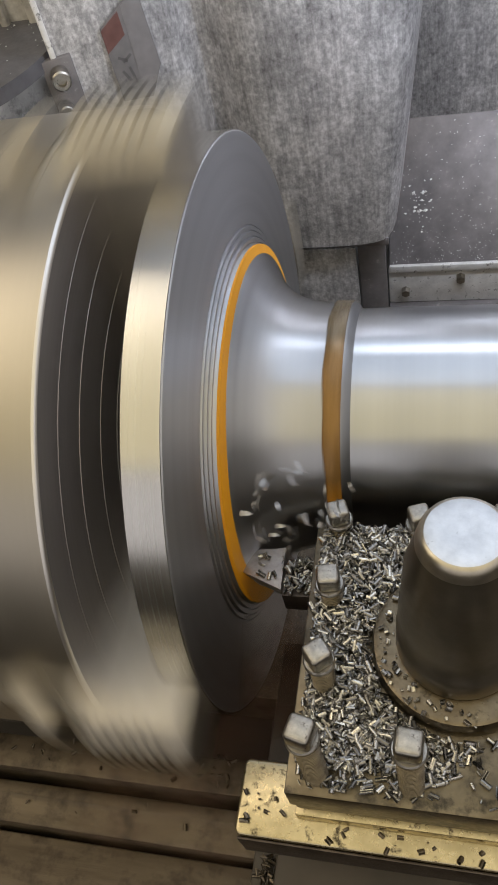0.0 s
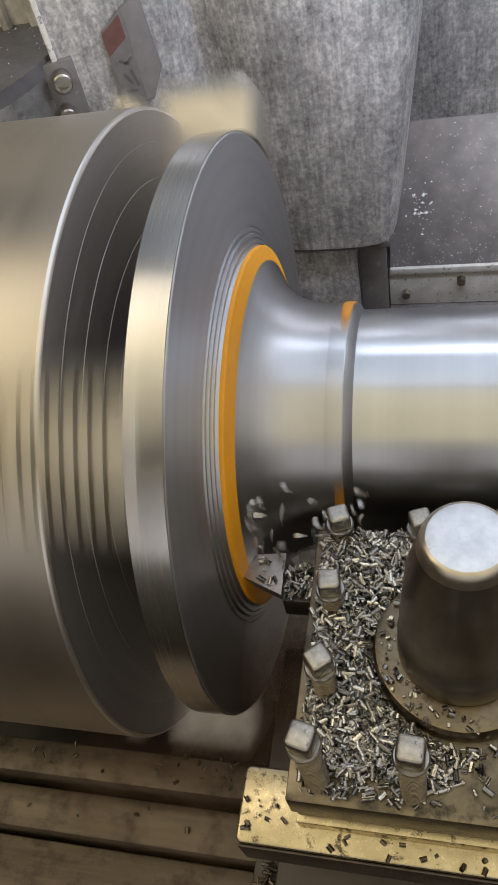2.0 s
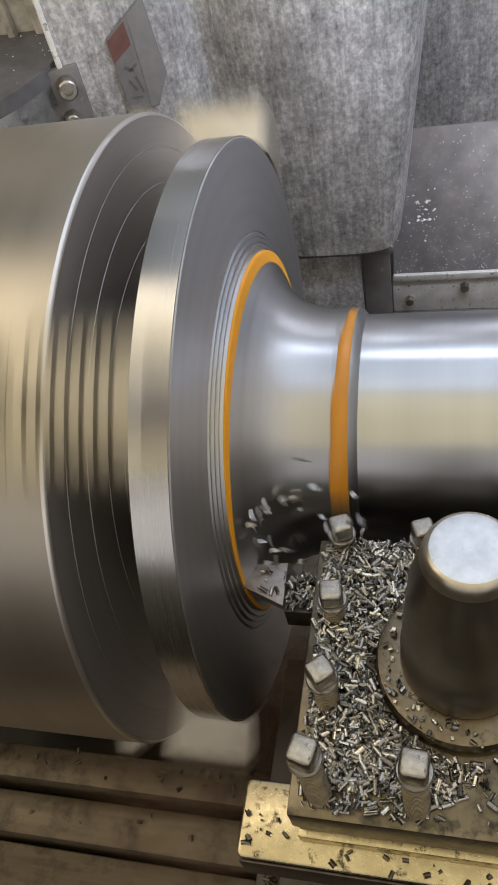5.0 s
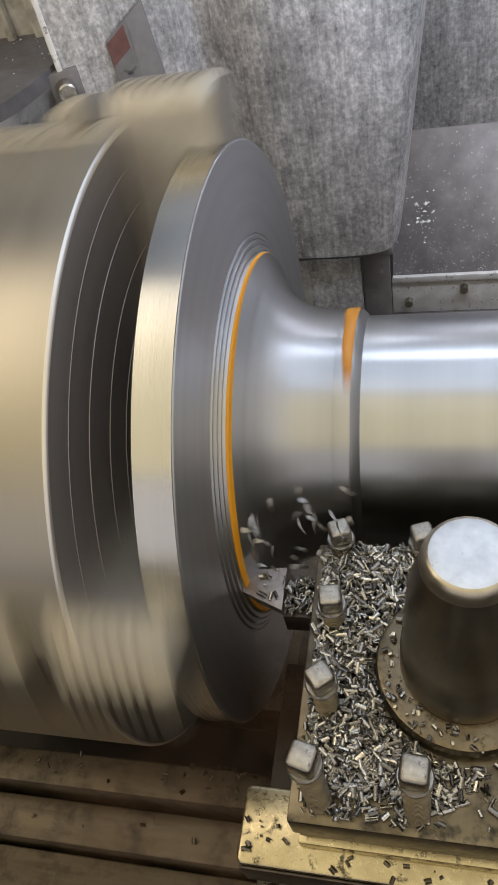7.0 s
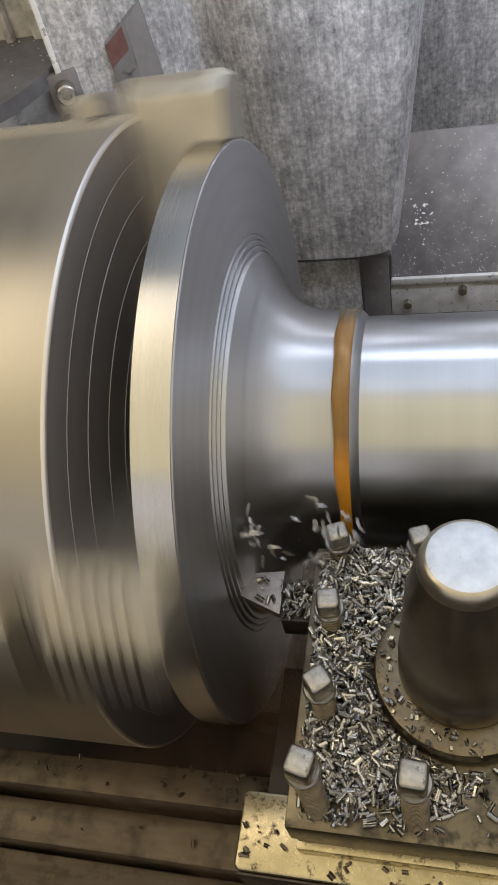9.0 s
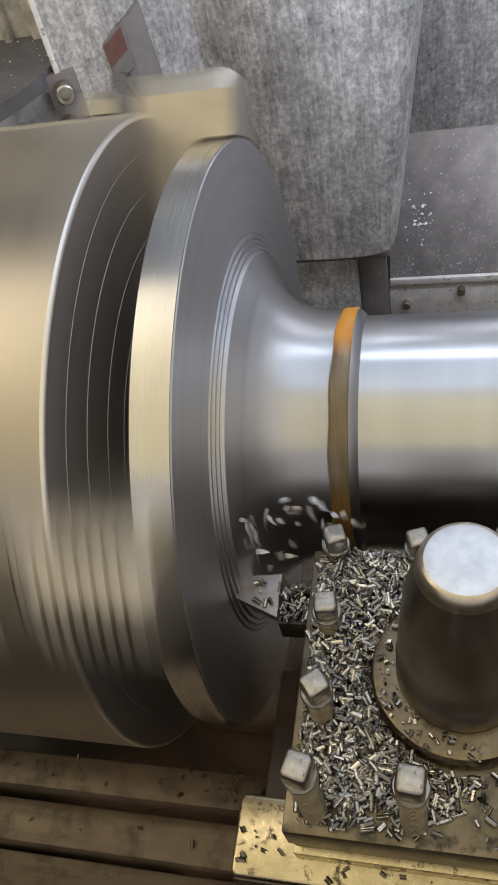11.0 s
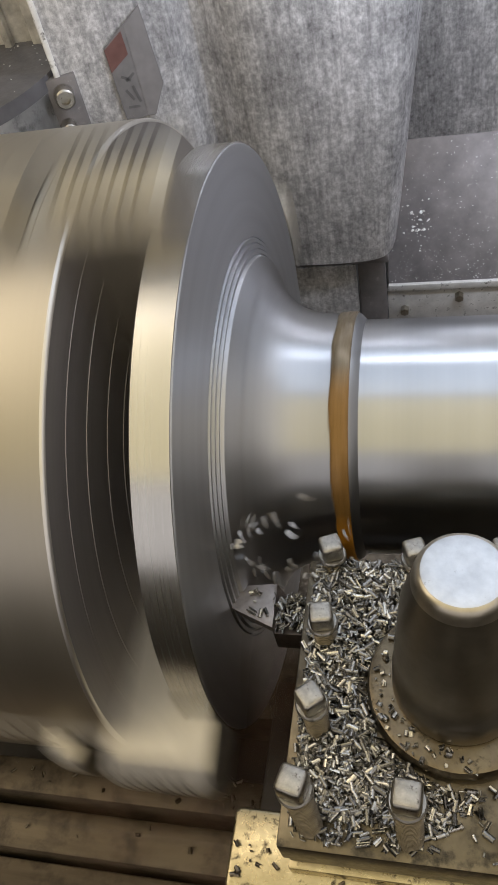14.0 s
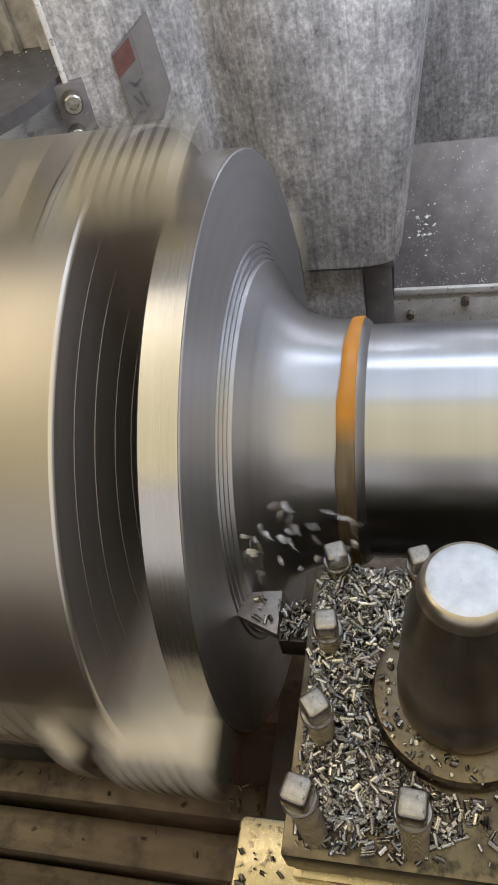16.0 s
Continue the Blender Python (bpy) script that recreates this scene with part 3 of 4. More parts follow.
def pile(name, spots, at, label, seed, size=(0.0027, 0.0082), mat=None):
    """A heap of chips at the given (x, y, z) spots, which lie in the world."""
    rng = random.Random(seed)
    vs, fs = [], []
    for x, y, z in spots:
        place = Matrix.Translation((x - at[0], y - at[1], z - at[2])) @ Euler((rng.uniform(0, 6.3), rng.gauss(0, 0.30), rng.uniform(0, 6.3))).to_matrix().to_4x4()
        k = rng.random() ** 0.7
        f = 0.5 if rng.random() < 0.28 else 1.0
        chip_geometry(rng, vs, fs, place, f * (size[0] + (size[1] - size[0]) * k), f * (rng.uniform(0.0017, 0.0032) + 0.0011 * k), rng.uniform(2.6, 5.9))
    return thing(name, mesh_of(name, vs, fs, mat or CHIP, sharp=66), Matrix.Translation(at), label=label, category="metal chips", kind="stuff")


# ---------------------------------------------------------------- tool post
TX, TY, TZ = 0.1745, -0.2214, 0.03
POST_BASE = (TX, TY, -0.06)


def square_bolt(post, x, y, top, turn, side=0.0152):
    """A square-headed clamp bolt: head with a collar, threaded shank."""
    b = empty("clamp_bolt", (x - TX, y - TY, 0.09))
    b.parent = post
    b.matrix_basis = Matrix.Translation((x - TX, y - TY, 0.09)) @ pose(0, 0, 0, 0, 0, turn)
    h = top - TZ
    bm = box_bm(-side / 2, side / 2, -side / 2, side / 2, h - 0.0150, h, 0.0031, 3)
    for f in bm.faces:
        f.material_index = 1 if f.normal.z > 0.9 and f.calc_center_median().z > h - 0.001 else 0
    hang("head", from_bm("head", bm, [BOLT, BOLTTOP], 50), b, "worn square head")
    c = h - 0.015
    hang("collar", revolve_z("collar", [(0.002, c + 0.001), (0.0092, c + 0.001), (0.0100, c), (0.0100, c - 0.0022), (0.0090, c - 0.0032), (0.002, c - 0.0032)], BOLT, 32), b)
    prof, z = [(0.001, c - 0.003)], c - 0.0034
    while z > 0.0005:
        prof += [(0.0078, z), (0.0078, z - 0.0006), (0.0062, z - 0.0015)]
        z -= 0.0024
    prof += [(0.0076, -0.01), (0.001, -0.01)]
    hang("thread", revolve_z("thread", prof, THREAD, 24, 20), b)
    return b


def tool_post():
    p = empty("tool_post", POST_BASE, label="square oily steel tool post with square-headed clamp bolts", category="tool post")
    L = Matrix.Translation((-TX, -TY, 0.06))

    def slab(name, mat, x0, x1, y0, y1, z0, z1, bev, label=""):
        bm = box_bm(x0, x1, y0, y1, z0, z1, bev)
        bm.transform(L)
        return hang(name, from_bm(name, bm, mat), p, label)

    slab("top_plate", PLATE, 0.0715, 0.2775, -0.3175, -0.1252, 0.004, 0.030, 0.0016)
    slab("core", PLATE, 0.100, 0.250, -0.300, -0.150, -0.045, 0.0045, 0.002)
    slab("rib", PLATE, 0.0735, 0.2755, -0.3150, -0.297, -0.012, 0.0035, 0.0014, "grooved oily front rib")
    slab("rib_foot", WARMLIT, 0.0725, 0.2775, -0.3190, -0.296, -0.0245, -0.0135, 0.0014, "wet front rib with the warm glow in its colour")
    slab("base", PLATE, 0.085, 0.265, -0.305, -0.135, -0.075, -0.046, 0.002)
    for x, y, top, turn in ((0.0893, -0.1294, 0.061, 20), (0.0891, -0.1880, 0.0710, 9), (0.0900, -0.2480, 0.084, 38), (0.0900, -0.3040, 0.112, -14), (0.1470, -0.3045, 0.112, -4),
                            (0.1470, -0.1310, 0.062, 18), (0.2050, -0.1300, 0.065, 5), (0.2620, -0.1300, 0.067, 30), (0.2620, -0.1900, 0.072, 12), (0.2620, -0.2480, 0.072, 2),
                            (0.2040, -0.3045, 0.090, 20), (0.2620, -0.3045, 0.090, 7)):
        square_bolt(p, x, y, top, turn)
    hub = empty("clamp_hub", (-0.0012, 0.003, 0.09))
    hub.parent = p
    hang("washer", revolve_z("washer", [(0.02, 0.0), (0.0540, 0.0), (0.0545, 0.002), (0.0545, 0.011), (0.0530, 0.0145), (0.0505, 0.0152), (0.02, 0.0152)], WASHER, 96), hub, "thick oily washer ring")
    cone = [(0.030, 0.0152), (0.0378, 0.0160), (0.0388, 0.020), (0.0380, 0.040), (0.0374, 0.0405), (0.0362, 0.060), (0.0316, 0.110), (0.0270, 0.1285), (0.0254, 0.1355)]
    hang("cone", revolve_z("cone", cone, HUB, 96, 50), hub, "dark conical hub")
    # Paler rim and cap paint the light on the hub's upper end.
    rim = [(0.0254, 0.1355), (0.0249, 0.1380), (0.0241, 0.1408), (0.0228, 0.1435), (0.0214, 0.1448), (0.0204, 0.1451)]
    hang("lit_rim", revolve_z("lit_rim", rim, HUBRIM, 96, 60), hub, "rounded rim painted pale for its highlight")
    hang("cap", revolve_z("cap", [(0.0204, 0.1451), (0.0195, 0.1453), (0.010, 0.1454), (0.0001, 0.1453)], HUBTOP, 96, 60), hub, "pitted top of the hub, painted pale for the cool light it mirrors")
    return p


post = tool_post()


def front_slide():
    s = empty("slide_bar", (0.15, -0.308, -0.055), label="wet steel slide bar under the tool post, warm glow in its colour", category="slide bar")
    bm = prism_bm([(0.0345, -0.284), (0.33, -0.284), (0.33, -0.333), (0.0345, -0.333), (0.0315, -0.3305), (0.0315, -0.287)], -0.042, -0.0255, 0.002, 3)
    bm.transform(Matrix.Translation((-0.15, 0.308, 0.055)))
    hang("bar", from_bm("bar", bm, WARMLIT), s)
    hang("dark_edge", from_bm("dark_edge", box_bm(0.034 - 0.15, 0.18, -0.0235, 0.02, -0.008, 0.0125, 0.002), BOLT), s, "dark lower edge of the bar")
    # Thin dark plate paints the dark surroundings that the bar's front mirrors.
    hang("front_face", from_bm("front_face", box_bm(0.0335 - 0.15, 0.18, -0.0272, -0.0253, -0.006, 0.0268, 0.0009), TOOLDARK), s, "front face of the bar, painted dark for what it mirrors")
    low = empty("cross_slide", (0.16, -0.25, -0.14), label="cross slide under the tool post, painted dark for the shade there", category="cross slide")
    # Dark paint on saddle and ledge holds the shade below the tool.
    hang("saddle", from_bm("saddle", box_bm(-0.115, 0.25, -0.10, 0.14, -0.07, 0.025, 0.004), DARK), low)
    hang("saddle_ledge", from_bm("saddle_ledge", box_bm(-0.135, 0.25, -0.115, 0.10, -0.075, 0.010, 0.003), DARK), low, "lower ledge painted dark for the shade below the tool")
    return s, low


slide, saddle = front_slide()


def cutting_tool():
    t = empty("turning_tool", (0.045, -0.15, -0.0125), label="grey turning tool with a wedge-shaped cutting head", category="cutting tool")
    o = Matrix.Translation((-0.045, 0.15, 0.0125))
    head = prism_bm([(0.0085, -0.1325), (0.0428, -0.1285), (0.0436, -0.1660), (0.0103, -0.1519)], -0.024, 0.0, 0.0008)
    for v in head.verts:
        if v.co.z < -0.012:
            v.co.x += 0.006
            v.co.y += 0.004 if v.co.y < -0.15 else 0
    head.transform(o)
    hang("head", from_bm("head", head, TOOL), t)
    sh = box_bm(0.0440, 0.115, -0.1690, -0.1365, -0.026, -0.0035, 0.001)
    sh.transform(o)
    hang("shank", from_bm("shank", sh, TOOLDARK), t, "dark oily shank")
    return t


tool = cutting_tool()


def post_piles():
    rng = random.Random(7)
    spots = []
    while len(spots) < 6000:
        x, y = rng.uniform(0.074, 0.275), rng.uniform(-0.3165, -0.127)
        d = math.hypot(x - TX, y - TY)
        if d < 0.0560:
            continue
        # thick along the edge and round the bolts, thin near the front corner away from the cut
        thin = max(0.0, (x - 0.148) / 0.04) * max(0.0, (-0.255 - y) / 0.03)
        if rng.random() < min(0.93, thin) or y < -0.3135 or (y < -0.3 and rng.random() < 0.75) or (x < 0.0785 and rng.random() < 0.9):
            continue
        hill = 0.007 * min(1, max(0, (x - 0.073) / 0.02)) * min(1, (-0.1255 - y) / 0.01 + 0.2) * (1 - 0.55 * min(1, max(0, (-0.25 - y) / 0.06))) * (1 - min(0.8, thin))
        spots.append((x, y, TZ + 0.0015 + hill * rng.random() ** 0.7))
    top = pile("chip_pile", spots, (TX, TY, TZ), "thick litter of short curled steel chips on the tool post", 8)
    spots = []
    while len(spots) < 52:
        a, r = rng.uniform(2.4, 4.9), rng.uniform(0.0385, 0.052)
        spots.append((TX + r * math.cos(a), TY + r * math.sin(a), TZ + 0.0168))
    ring = pile("washer_chips", spots, (TX, TY, TZ + 0.015), "small steel chips lying on the washer ring", 9, (0.0018, 0.0042))
    spots = [(rng.uniform(0.0455, 0.072), rng.uniform(-0.168, -0.138), -0.0025 + 0.005 * rng.random()) for k in range(95)]
    spots += [(rng.uniform(0.016, 0.043), rng.uniform(-0.156, -0.135), 0.0016) for k in range(9)]
    shank = pile("tool_chips", spots, (0.05, -0.15, 0.0), "bright steel chips caught on the tool shank", 10)
    spots = [(rng.uniform(0.036, 0.072), rng.uniform(-0.318, -0.287), -0.0240) for k in range(12)]
    spots += [(rng.uniform(0.08, 0.22), rng.uniform(-0.331, -0.3205), -0.0240) for k in range(14)]
    spots += [(0.0385 + rng.gauss(0, 0.0016), -0.323 + rng.gauss(0, 0.0016), -0.0240) for k in range(5)]
    bar = pile("slide_chips", spots, (0.1, -0.31, -0.025), "few oily chips on the slide bar", 11, (0.0022, 0.0048), OILYCHIP)
    spots = [(rng.uniform(0.030, 0.09), rng.uniform(-0.362, -0.325), -0.1275 + 0.004 * rng.random()) for k in range(160)]
    low = pile("saddle_chips", spots, (0.06, -0.34, -0.13), "oily chips on the cross slide ledge", 12, (0.003, 0.007), OILYCHIP)
    return [top, ring, shank, bar, low]


piles = post_piles()


def bed_chips():
    rng = random.Random(21)
    spots = [(rng.gauss(0.0, 0.035), rng.uniform(-0.260, -0.234), -0.2105) for k in range(75)]
    spots += [(rng.uniform(-0.26, -0.03), rng.uniform(-0.260, -0.234), -0.2108) for k in range(14)]
    spots += [(rng.uniform(-0.25, 0.02), rng.uniform(-0.315, -0.281), -0.2208) for k in range(6)]
    pile("bed_chips", spots, (0, -0.26, -0.212), "dark oily chips scattered on the bed ways", 22, (0.003, 0.006), OILYCHIP)


bed_chips()


# ---------------------------------------------------------------- workpiece and chuck
def workpiece():
    w = empty("workpiece", (0, 0, 0), label="large turned steel flange with a filleted shaft, spinning", category="workpiece")
    hang("flange_face", revolve_x("flange_face", [(-0.0008, 0.2490), (0.0, 0.2482), (0.0, 0.1757), (-0.0012, 0.1752), (-0.0012, 0.1742), (0.0011, 0.1737), (0.0011, 0.1710), (-0.0002, 0.1706), (-0.0002, 0.1696), (0.0029, 0.1690),
                                                  (0.0029, 0.1662), (0.0014, 0.1658), (0.0014, 0.1648), (0.0047, 0.1642), (0.0047, 0.1615), (0.0034, 0.1611), (0.0034, 0.1603), (0.0070, 0.1590), (0.0074, 0.1585)], FACE, 240), w, "dark smooth faced flange with turned steps")
    hang("flange_rim", revolve_x("flange_rim", [(0.0, 0.15), (-0.0274, 0.15), (-0.0274, 0.2485), (-0.0262, 0.25), (-0.0010, 0.25), (-0.0008, 0.2490)], RIM, 240), w, "bright turned rim of the flange")
    curve = arc([(0.0142, 0.1438), (0.0172, 0.1370), (0.0252, 0.1255), (0.0347, 0.1170), (0.0469, 0.1112), (0.0620, 0.1081), (0.0740, 0.1075)], 6)
    hang("fillet", revolve_x("fillet", [(0.0074, 0.1585), (0.0089, 0.1552), (0.0104, 0.1521), (0.0118, 0.1492), (0.0131, 0.1464)] + curve, FILLET, 240, sharp=25), w, "freshly cut bright fillet")
    hang("neck_band", revolve_x("neck_band", [(0.0740, 0.1075), (0.0760, 0.1078), (0.0870, 0.1078), (0.0878, 0.1072)], FILLET, 240), w)
    # Chamfer with a darker base colour than neck and shaft.
    hang("shoulder", revolve_x("shoulder", [(0.0878, 0.1072), (0.0900, 0.1062), (0.0936, 0.1022), (0.0945, 0.1015)], SHOULDER, 240), w, "dark grey chamfered shoulder")
    hang("shaft", revolve_x("shaft", [(0.0945, 0.1015), (0.85, 0.1015), (0.8505, 0.05)], SHAFT, 240), w, "polished cylindrical shaft")
    # raw orange skin, thicker on one side, which the tool cuts away
    n, vs, fs = 240, [], []
    prof = [(0.0071 + 0.0076 * u / 14, 0.1592 - 0.0162 * u / 14) for u in range(15)]
    for i, (x, r) in enumerate(prof):
        u = i / (len(prof) - 1)
        for k in range(n):
            a = 2 * math.pi * k / n
            reach = 0.77 + 0.25 * math.cos(a - radians(168)) + 0.012 * math.sin(9 * a)
            lift = min(0.0038 * (reach - u), 0.03 * u) - 0.0002
            vs.append((x + lift * 0.75, -(r + lift * 0.6) * math.sin(a), (r + lift * 0.6) * math.cos(a)))
    for i in range(len(prof) - 1):
        for k in range(n):
            k2 = (k + 1) % n
            fs.append((i * n + k, (i + 1) * n + k, (i + 1) * n + k2, i * n + k2))
    skin = hang("raw_skin", mesh_of("raw_skin", vs, fs, ORANGE, sharp=60), w, "uneven orange ring of raw coating")
    # what is left of the coating round the neck: widest on one side, cut clean on the other
    def left_edge(deg):
        return 0.0872 - 0.0146 * max(0.0, 0.5 + 0.5 * math.cos(radians(deg - 345))) ** 0.4

    def coat(a0, a1, mat, label):
        vs, fs, m = [], [], int((a1 - a0) / 2)
        for i in range(m + 1):
            deg = a0 + (a1 - a0) * i / m
            a, xl = radians(deg), left_edge(deg) + 0.0007 * math.sin(0.21 * deg) + 0.0004 * math.sin(0.83 * deg)
            for x, r in ((xl - 0.0003, 0.1070), (xl + 0.0004, 0.1083), (xl + 0.0016, 0.1088), (0.0866, 0.1088), (0.0878, 0.1074)):
                vs.append((min(x, 0.0878), -r * math.sin(a), r * math.cos(a)))
        for i in range(m):
            for k in range(4):
                fs.append((i * 5 + k, i * 5 + k + 1, i * 5 + 6 + k, i * 5 + 5 + k))
        hang("coating_patch", mesh_of("coating_patch", vs, fs, mat, sharp=60), w, label)

    coat(205, 303, NECKORANGE, "orange patch of raw coating")
    coat(303, 368, NECKTAN, "scorched greyish patch of raw coating")
    coat(368, 432, NECKBROWN, "browned patch of raw coating")
    coat(432, 488, NECKORANGE, "orange patch of raw coating")
    return w, skin


work, skin = workpiece()


def jaw_parts(chuck, angle):
    j = empty("jaw", (0, 0, 0))
    j.parent = chuck
    j.matrix_basis = Matrix.Rotation(radians(angle), 4, "X")

    def block(name, outline, half, label="", chamfer=0.010):
        """A jaw block whose long outer edges are chamfered."""
        bm = bmesh.new()
        cap = max(r for x, r in outline) - chamfer
        rings = []
        for y, top in ((-half, cap), (chamfer * 0.8 - half, 9.0), (half - chamfer * 0.8, 9.0), (half, cap)):
            rings.append([bm.verts.new((x, y, min(r, top))) for x, r in outline])
        n = len(outline)
        for a, b in zip(rings, rings[1:]):
            for i in range(n):
                bm.faces.new((a[i], b[i], b[(i + 1) % n], a[(i + 1) % n]))
        bm.faces.new(rings[0]), bm.faces.new(rings[-1][::-1])
        return hang(name, from_bm(name, bm, JAW, 20), j, label)

    # grooved outer faces
    def teeth(x0, x1, r, count, depth):
        out = []
        step = (x1 - x0) / count
        for i in range(count):
            a = x0 + i * step
            out += [(a, r), (a + step * 0.62, r), (a + step * 0.64, r - depth), (a + step * 0.98, r - depth)]
        return out + [(x1, r)]

    block("master_jaw", [(-0.20, 0.15)] + teeth(-0.20, -0.074, 0.2750, 9, 0.0007) + [(-0.074, 0.15)], 0.029, "grooved base jaw", 0.003)
    block("top_jaw", [(-0.0735, 0.12), (-0.0735, 0.288)] + teeth(-0.0725, -0.0125, 0.3000, 7, 0.0042) + [(-0.0045, 0.3000), (0.0010, 0.2950), (0.0010, 0.2508), (-0.0290, 0.2508), (-0.0290, 0.12)], 0.031, "grooved hardened top jaw", 0.015)
    block("rear_rib", [(-0.118, 0.2762), (-0.116, 0.2930), (-0.100, 0.2930), (-0.098, 0.2762)], 0.027, "raised rib across the base jaw", 0.006)
    for z in (0.185, 0.225):
        bm = bmesh.new()
        bmesh.ops.create_cone(bm, cap_ends=True, segments=20, radius1=0.009, radius2=0.009, depth=0.004)
        hang("socket_screw", from_bm("socket_screw", bm, GROOVE), j, "dark socket screw", Matrix.Translation((-0.0285, 0, z)) @ pose(0, 0, 0, 0, 90, 0))
    return j


def chuck():
    c = empty("chuck", (0, 0, 0), label="large spinning four-jaw steel chuck gripping the flange", category="chuck")
    hang("body", revolve_x("body", [(-0.52, 0.02), (-0.52, 0.2716), (-0.0722, 0.2736)], CHUCK, 240), c, "dull bronze-tinted chuck body")
    hang("rounded_edge", revolve_x("rounded_edge", [(-0.0722, 0.2736), (-0.0711, 0.2733), (-0.0702, 0.2727), (-0.0697, 0.2718), (-0.0695, 0.2708)], BRIGHTEDGE, 240, sharp=60), c, "rounded front edge, its highlight painted in paler steel")
    hang("front_face", revolve_x("front_face", [(-0.0695, 0.2708), (-0.0690, 0.2475), (-0.0686, 0.2472), (-0.0688, 0.2469), (-0.0684, 0.2200), (-0.0679, 0.2197), (-0.0681, 0.2194), (-0.0676, 0.1900), (-0.0671, 0.1897), (-0.0673, 0.1894), (-0.0669, 0.1640), (-0.0664, 0.1637), (-0.0666, 0.1634), (-0.0662, 0.05)],
                                 CHUCKFACE, 240), c, "dark chuck face with fine bright rings")
    for a in (0, 90, 180, 270):
        jaw_parts(c, a)
    return c


chuck_ob = chuck()


# ---------------------------------------------------------------- chips thrown off the cut
def shard(rng):
    """A torn curl of steel, pointed at one end and thin."""
    vs, fs, n = [], [], 7
    length, width, curl = rng.uniform(0.008, 0.018), rng.uniform(0.0024, 0.0050), rng.uniform(0.5, 2.2)
    for i in range(n):
        s = i / (n - 1)
        a = (s - 0.5) * curl
        w = width * (1 - 0.85 * s ** 2) * rng.uniform(0.75, 1.1) * (0.7 if i == 0 else 1)
        x, z = math.sin(a) / curl * length, math.cos(a) / curl * length
        for side, up in ((-0.5, 0), (0.5, 0.15), (0.5, 0.15 + 0.0005 / length), (-0.5, 0.0005 / length)):
            vs.append((x, side * w, z + up * w - length / curl))
    for i in range(n - 1):
        for k in range(4):
            fs.append((i * 4 + k, i * 4 + (k + 1) % 4, i * 4 + 4 + (k + 1) % 4, i * 4 + 4 + k))
    fs += [(3, 2, 1, 0), tuple(n * 4 - 4 + k for k in range(4))]
    return vs, fs


def flying_chips():
    rng = random.Random(31)
    made = []
    for k in range(38):
        ob = thing("flying_chip", mesh_of("flying_chip", *shard(rng), FRESHCHIP, sharp=50), label="small curled steel chip thrown off the cut", category="metal chip", group="chips in flight")
        made.append((ob, rng.uniform(0.22, 0.42), rng.random(), rng.uniform(0.012, 0.095), rng.uniform(0.020, 0.075), rng.uniform(0.010, 0.040), rng.uniform(0, 360), rng.uniform(200, 600)))
    return made


chips = flying_chips()


# ---------------------------------------------------------------- smoke under the cut
def smoke_material():
    """Thin brown oil smoke, ragged and fading out towards its rim."""
    m, nt, b = node_mat("brown_oil_smoke")
    fade = nt.nodes.new("ShaderNodeTexGradient")
    fade.gradient_type = "QUADRATIC_SPHERE"
    nt.links.new(mapped(nt, 1 / 0.06), fade.inputs["Vector"])
    ragged = span(nt, noise_node(nt, mapped(nt, 1.0), 32, 4, 0.55), 0.04, 0.62, 0.32, 0.70)
    mul = nt.nodes.new("ShaderNodeMath")
    mul.operation = "MULTIPLY"
    nt.links.new(fade.outputs["Fac"], mul.inputs[0])
    nt.links.new(ragged, mul.inputs[1])
    nt.links.new(mul.outputs[0], b.inputs["Alpha"])
    b.inputs["Base Color"].default_value = (0.17, 0.105, 0.072, 1)
    b.inputs["Roughness"].default_value = 1.0
    b.inputs["Specular IOR Level"].default_value = 0.0
    return m


SMOKE = smoke_material()


def smoke():
    """Billowing wisps as domed, crumpled shells round the tool and along the bed."""
    rng = random.Random(17)
    made = []
    for x, y, z, size in ((0.050, -0.165, -0.045, 0.8), (0.030, -0.190, -0.075, 1.0), (0.045, -0.205, -0.110, 1.1), (0.005, -0.215, -0.120, 1.3), (0.030, -0.230, -0.150, 1.2),
                          (-0.045, -0.245, -0.165, 1.4), (-0.110, -0.285, -0.170, 1.4), (-0.030, -0.300, -0.185, 1.3)):
        vs, fs, n, rings = [], [], 28, 9
        p, q = rng.uniform(0, 6.28), rng.uniform(0, 6.28)
        for i in range(rings + 1):
            r = 0.058 * i / rings
            for k in range(n):
                a = 2 * math.pi * k / n
                vs.append((r * math.cos(a), r * math.sin(a), 0.012 - 6.0 * r * r + 0.10 * r * math.sin(2 * a + p) + 0.05 * r * math.sin(3 * a + q + 40 * r)))
        for i in range(rings):
            for k in range(n):
                k2 = (k + 1) % n
                fs.append((i * n + k, (i + 1) * n + k, (i + 1) * n + k2, i * n + k2))
        ob = thing("smoke_wisp", mesh_of("smoke_wisp", vs, fs, SMOKE, sharp=180), label="thin brown wisp of drifting oil smoke below the cut", category="smoke", group="wisps of smoke")
        ob.scale = (size, size, size)
        made.append((ob, x, y, z, rng.uniform(0, 6.28), rng.uniform(0.5, 1.1)))
    return made


wisps = smoke()


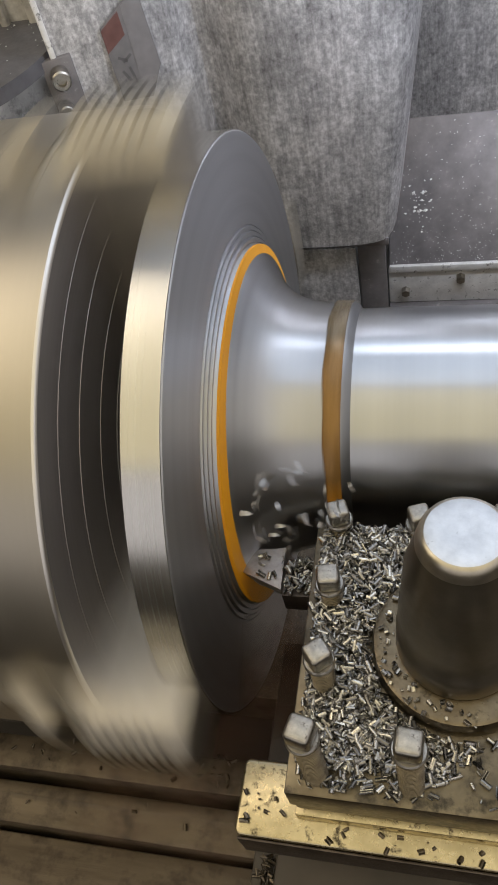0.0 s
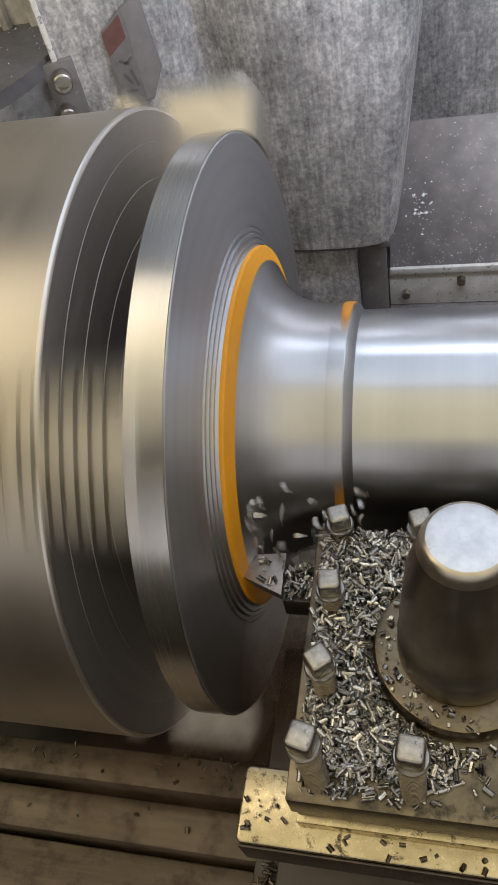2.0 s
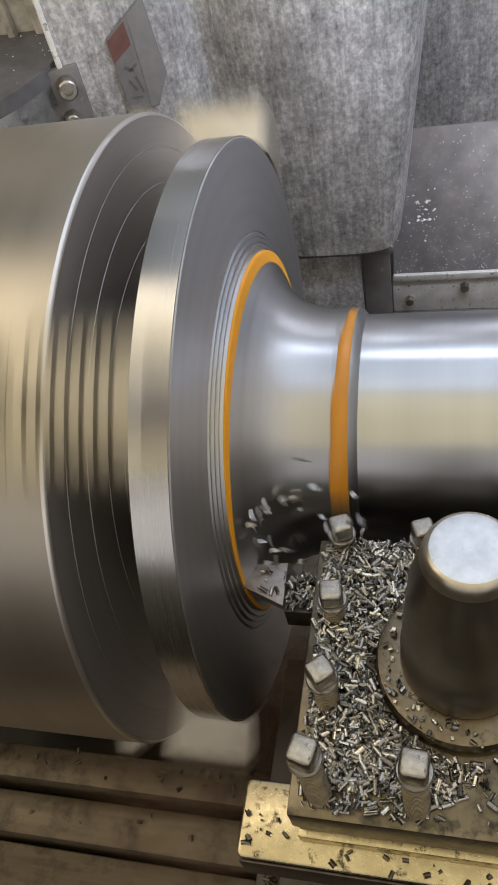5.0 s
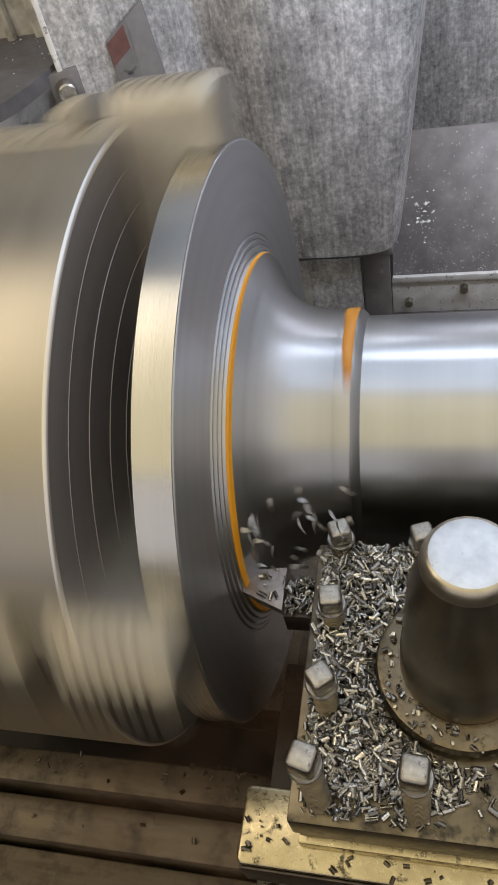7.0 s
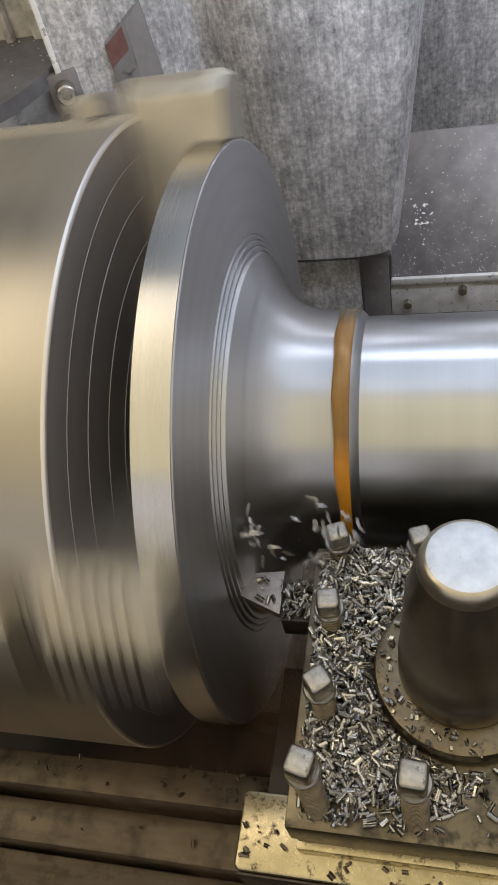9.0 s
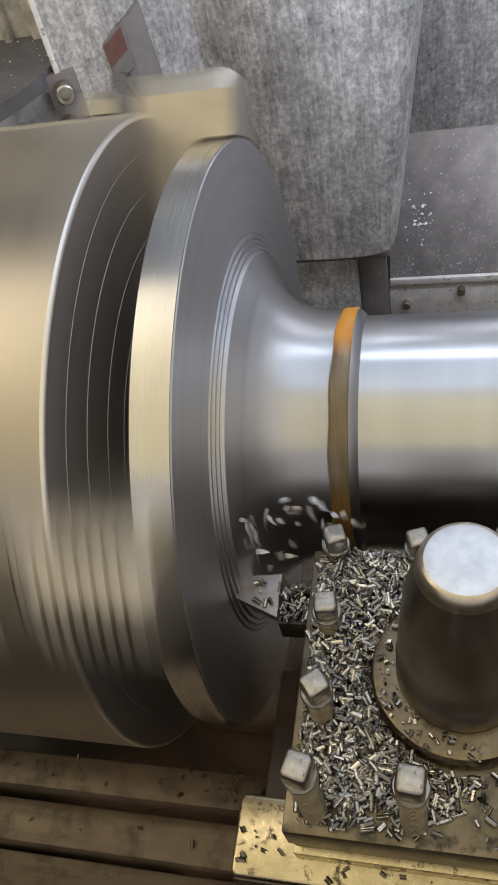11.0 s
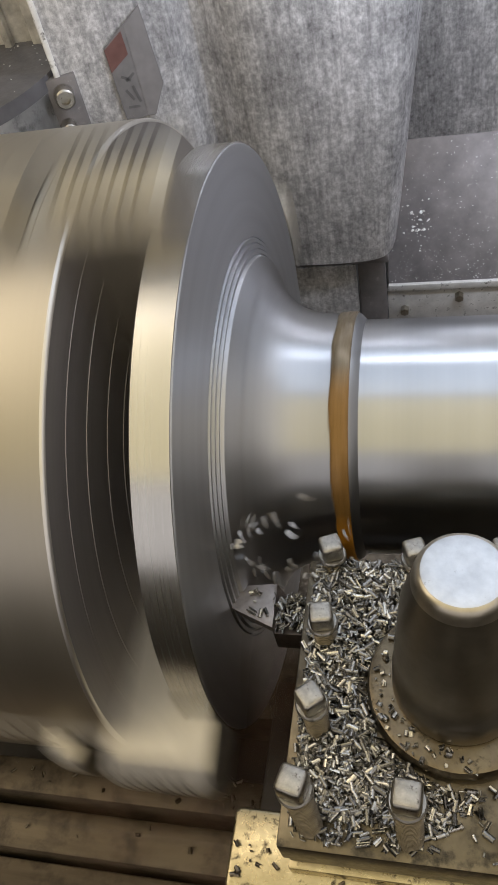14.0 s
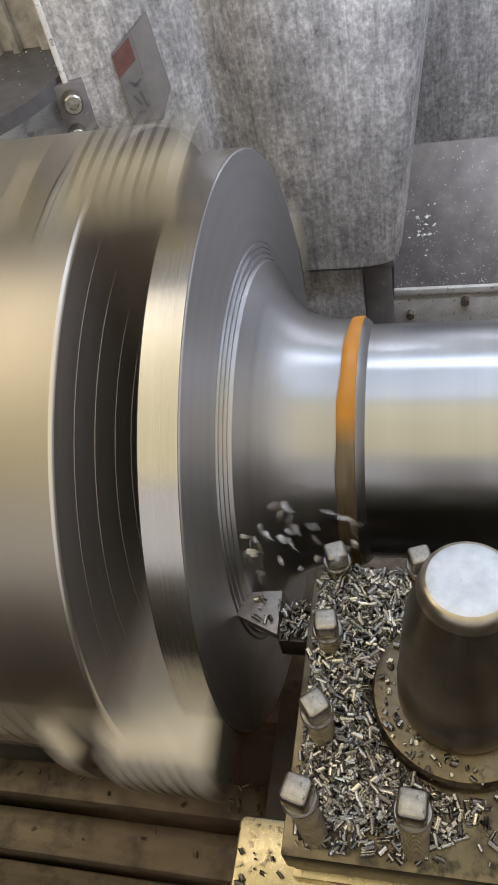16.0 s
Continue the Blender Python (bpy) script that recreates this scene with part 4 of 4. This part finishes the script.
# ---------------------------------------------------------------- movement
# apparent turn of the jaws, in degrees, over a half turn in each tenth of a second
SLIP = [(0.0, -1.7), (0.1, 14.6), (0.2, 31.5), (0.3, 48.0), (0.4, 64.0), (0.5, 80.2), (0.6, 96.3), (0.7, 111.0), (0.8, 123.5), (0.9, 137.0), (1.0, 148.3), (1.3, 177.0), (1.6, 198.5), (1.8, 212.5),
        (2.0, 224.3), (2.2, 232.0), (2.4, 237.6), (2.7, 240.3), (3.0, 237.4), (3.3, 229.6), (3.6, 219.6), (3.9, 205.2), (4.1, 193.6), (4.4, 174.5), (4.8, 145.0), (5.3, 100.0), (5.8, 46.0), (6.2, 2.0), (6.5, -38.4),
        (9.2, -412.0), (11.3, -701.5), (16.0, -1345.4)]


def turn_at(t):
    """Spindle angle in degrees at t seconds."""
    n = len(SLIP)
    i = max(0, min(n - 2, max(k for k in range(n) if SLIP[k][0] <= t or k == 0)))
    slope = [(SLIP[min(k + 1, n - 1)][1] - SLIP[max(k - 1, 0)][1]) / (SLIP[min(k + 1, n - 1)][0] - SLIP[max(k - 1, 0)][0]) for k in range(n)]
    (t0, a0), (t1, a1) = SLIP[i], SLIP[i + 1]
    h = t1 - t0
    s = (t - t0) / h
    m0, m1 = slope[i] * h, slope[i + 1] * h
    if t0 >= 6.5:
        return a0 + (a1 - a0) * s + 1800 * t
    return a0 * (2 * s ** 3 - 3 * s * s + 1) + m0 * (s ** 3 - 2 * s * s + s) + a1 * (3 * s * s - 2 * s ** 3) + m1 * (s ** 3 - s * s) + 1800 * t


def post_at(t):
    for (t0, x0, y0), (t1, x1, y1) in zip(POST, POST[1:]):
        if t <= t1:
            s = (t - t0) / (t1 - t0)
            return x0 + (x1 - x0) * s, y0 + (y1 - y0) * s
    return POST[-1][1:]


def motions():
    frames = [k / FPS for k in range(int(16 * FPS) + 1)]
    spin = [(t, Matrix.Rotation(radians(turn_at(t) % 360), 4, "X")) for t in frames]
    walk(work, spin)
    walk(chuck_ob, spin)
    # the raw skin is cut down as the tool passes: it sinks into the fillet
    sink = [(0.0, 0.0), (3.0, 0.0002), (4.0, 0.0006), (6.5, 0.0018), (7.5, 0.0024), (9.0, 0.0029), (10.6, 0.0046), (16.0, 0.0048)]
    walk(skin, [(t, Matrix.Translation((-d, 0, 0))) for t, d in sink])
    for ob in (post, slide, saddle, tool, *piles):
        at = ob.location.copy()
        walk(ob, [(t, Matrix.Translation(at + Vector((x, y, 0)))) for t, x, y in POST])
    for ob, x, y, z, phase, rate in wisps:
        walk(ob, [(0.5 * k, pose(x + 0.010 * math.sin(phase + rate * 0.5 * k), y + 0.006 * math.sin(1.7 * phase + 0.8 * rate * 0.5 * k), z + 0.008 * math.cos(phase + 0.9 * rate * 0.5 * k),
                                 38 + 8 * math.sin(phase + 0.4 * k), 10, 40 * math.sin(phase + 0.2 * rate * k))) for k in range(33)])
    for ob, period, phase, side, rise, out, a0, rate in chips:
        rows = []
        for t in frames:
            px, py = post_at(t)
            s = (t / period + phase) % 1.0
            # up and out from the edge of the tool, then down into the gap and round again
            x = 0.018 + px + side * (0.55 + 0.45 * math.sin(2 * math.pi * s - 1.0))
            y = -0.132 + py - out * 0.30 - out * math.sin(2 * math.pi * s - 0.6) * 0.5
            z = 0.052 + 0.22 * side + rise * math.sin(2 * math.pi * s)
            r = max(0.0, 0.152 - 0.55 * max(0.0, x - 0.012) - math.hypot(y, z))
            y -= r * 1.1
            a = a0 + 36 * math.sin(2 * math.pi * s) * (rate / 600)
            rows.append((t, pose(x, y, z, a, 0.6 * a, 0.4 * a)))
        walk(ob, rows)


motions()
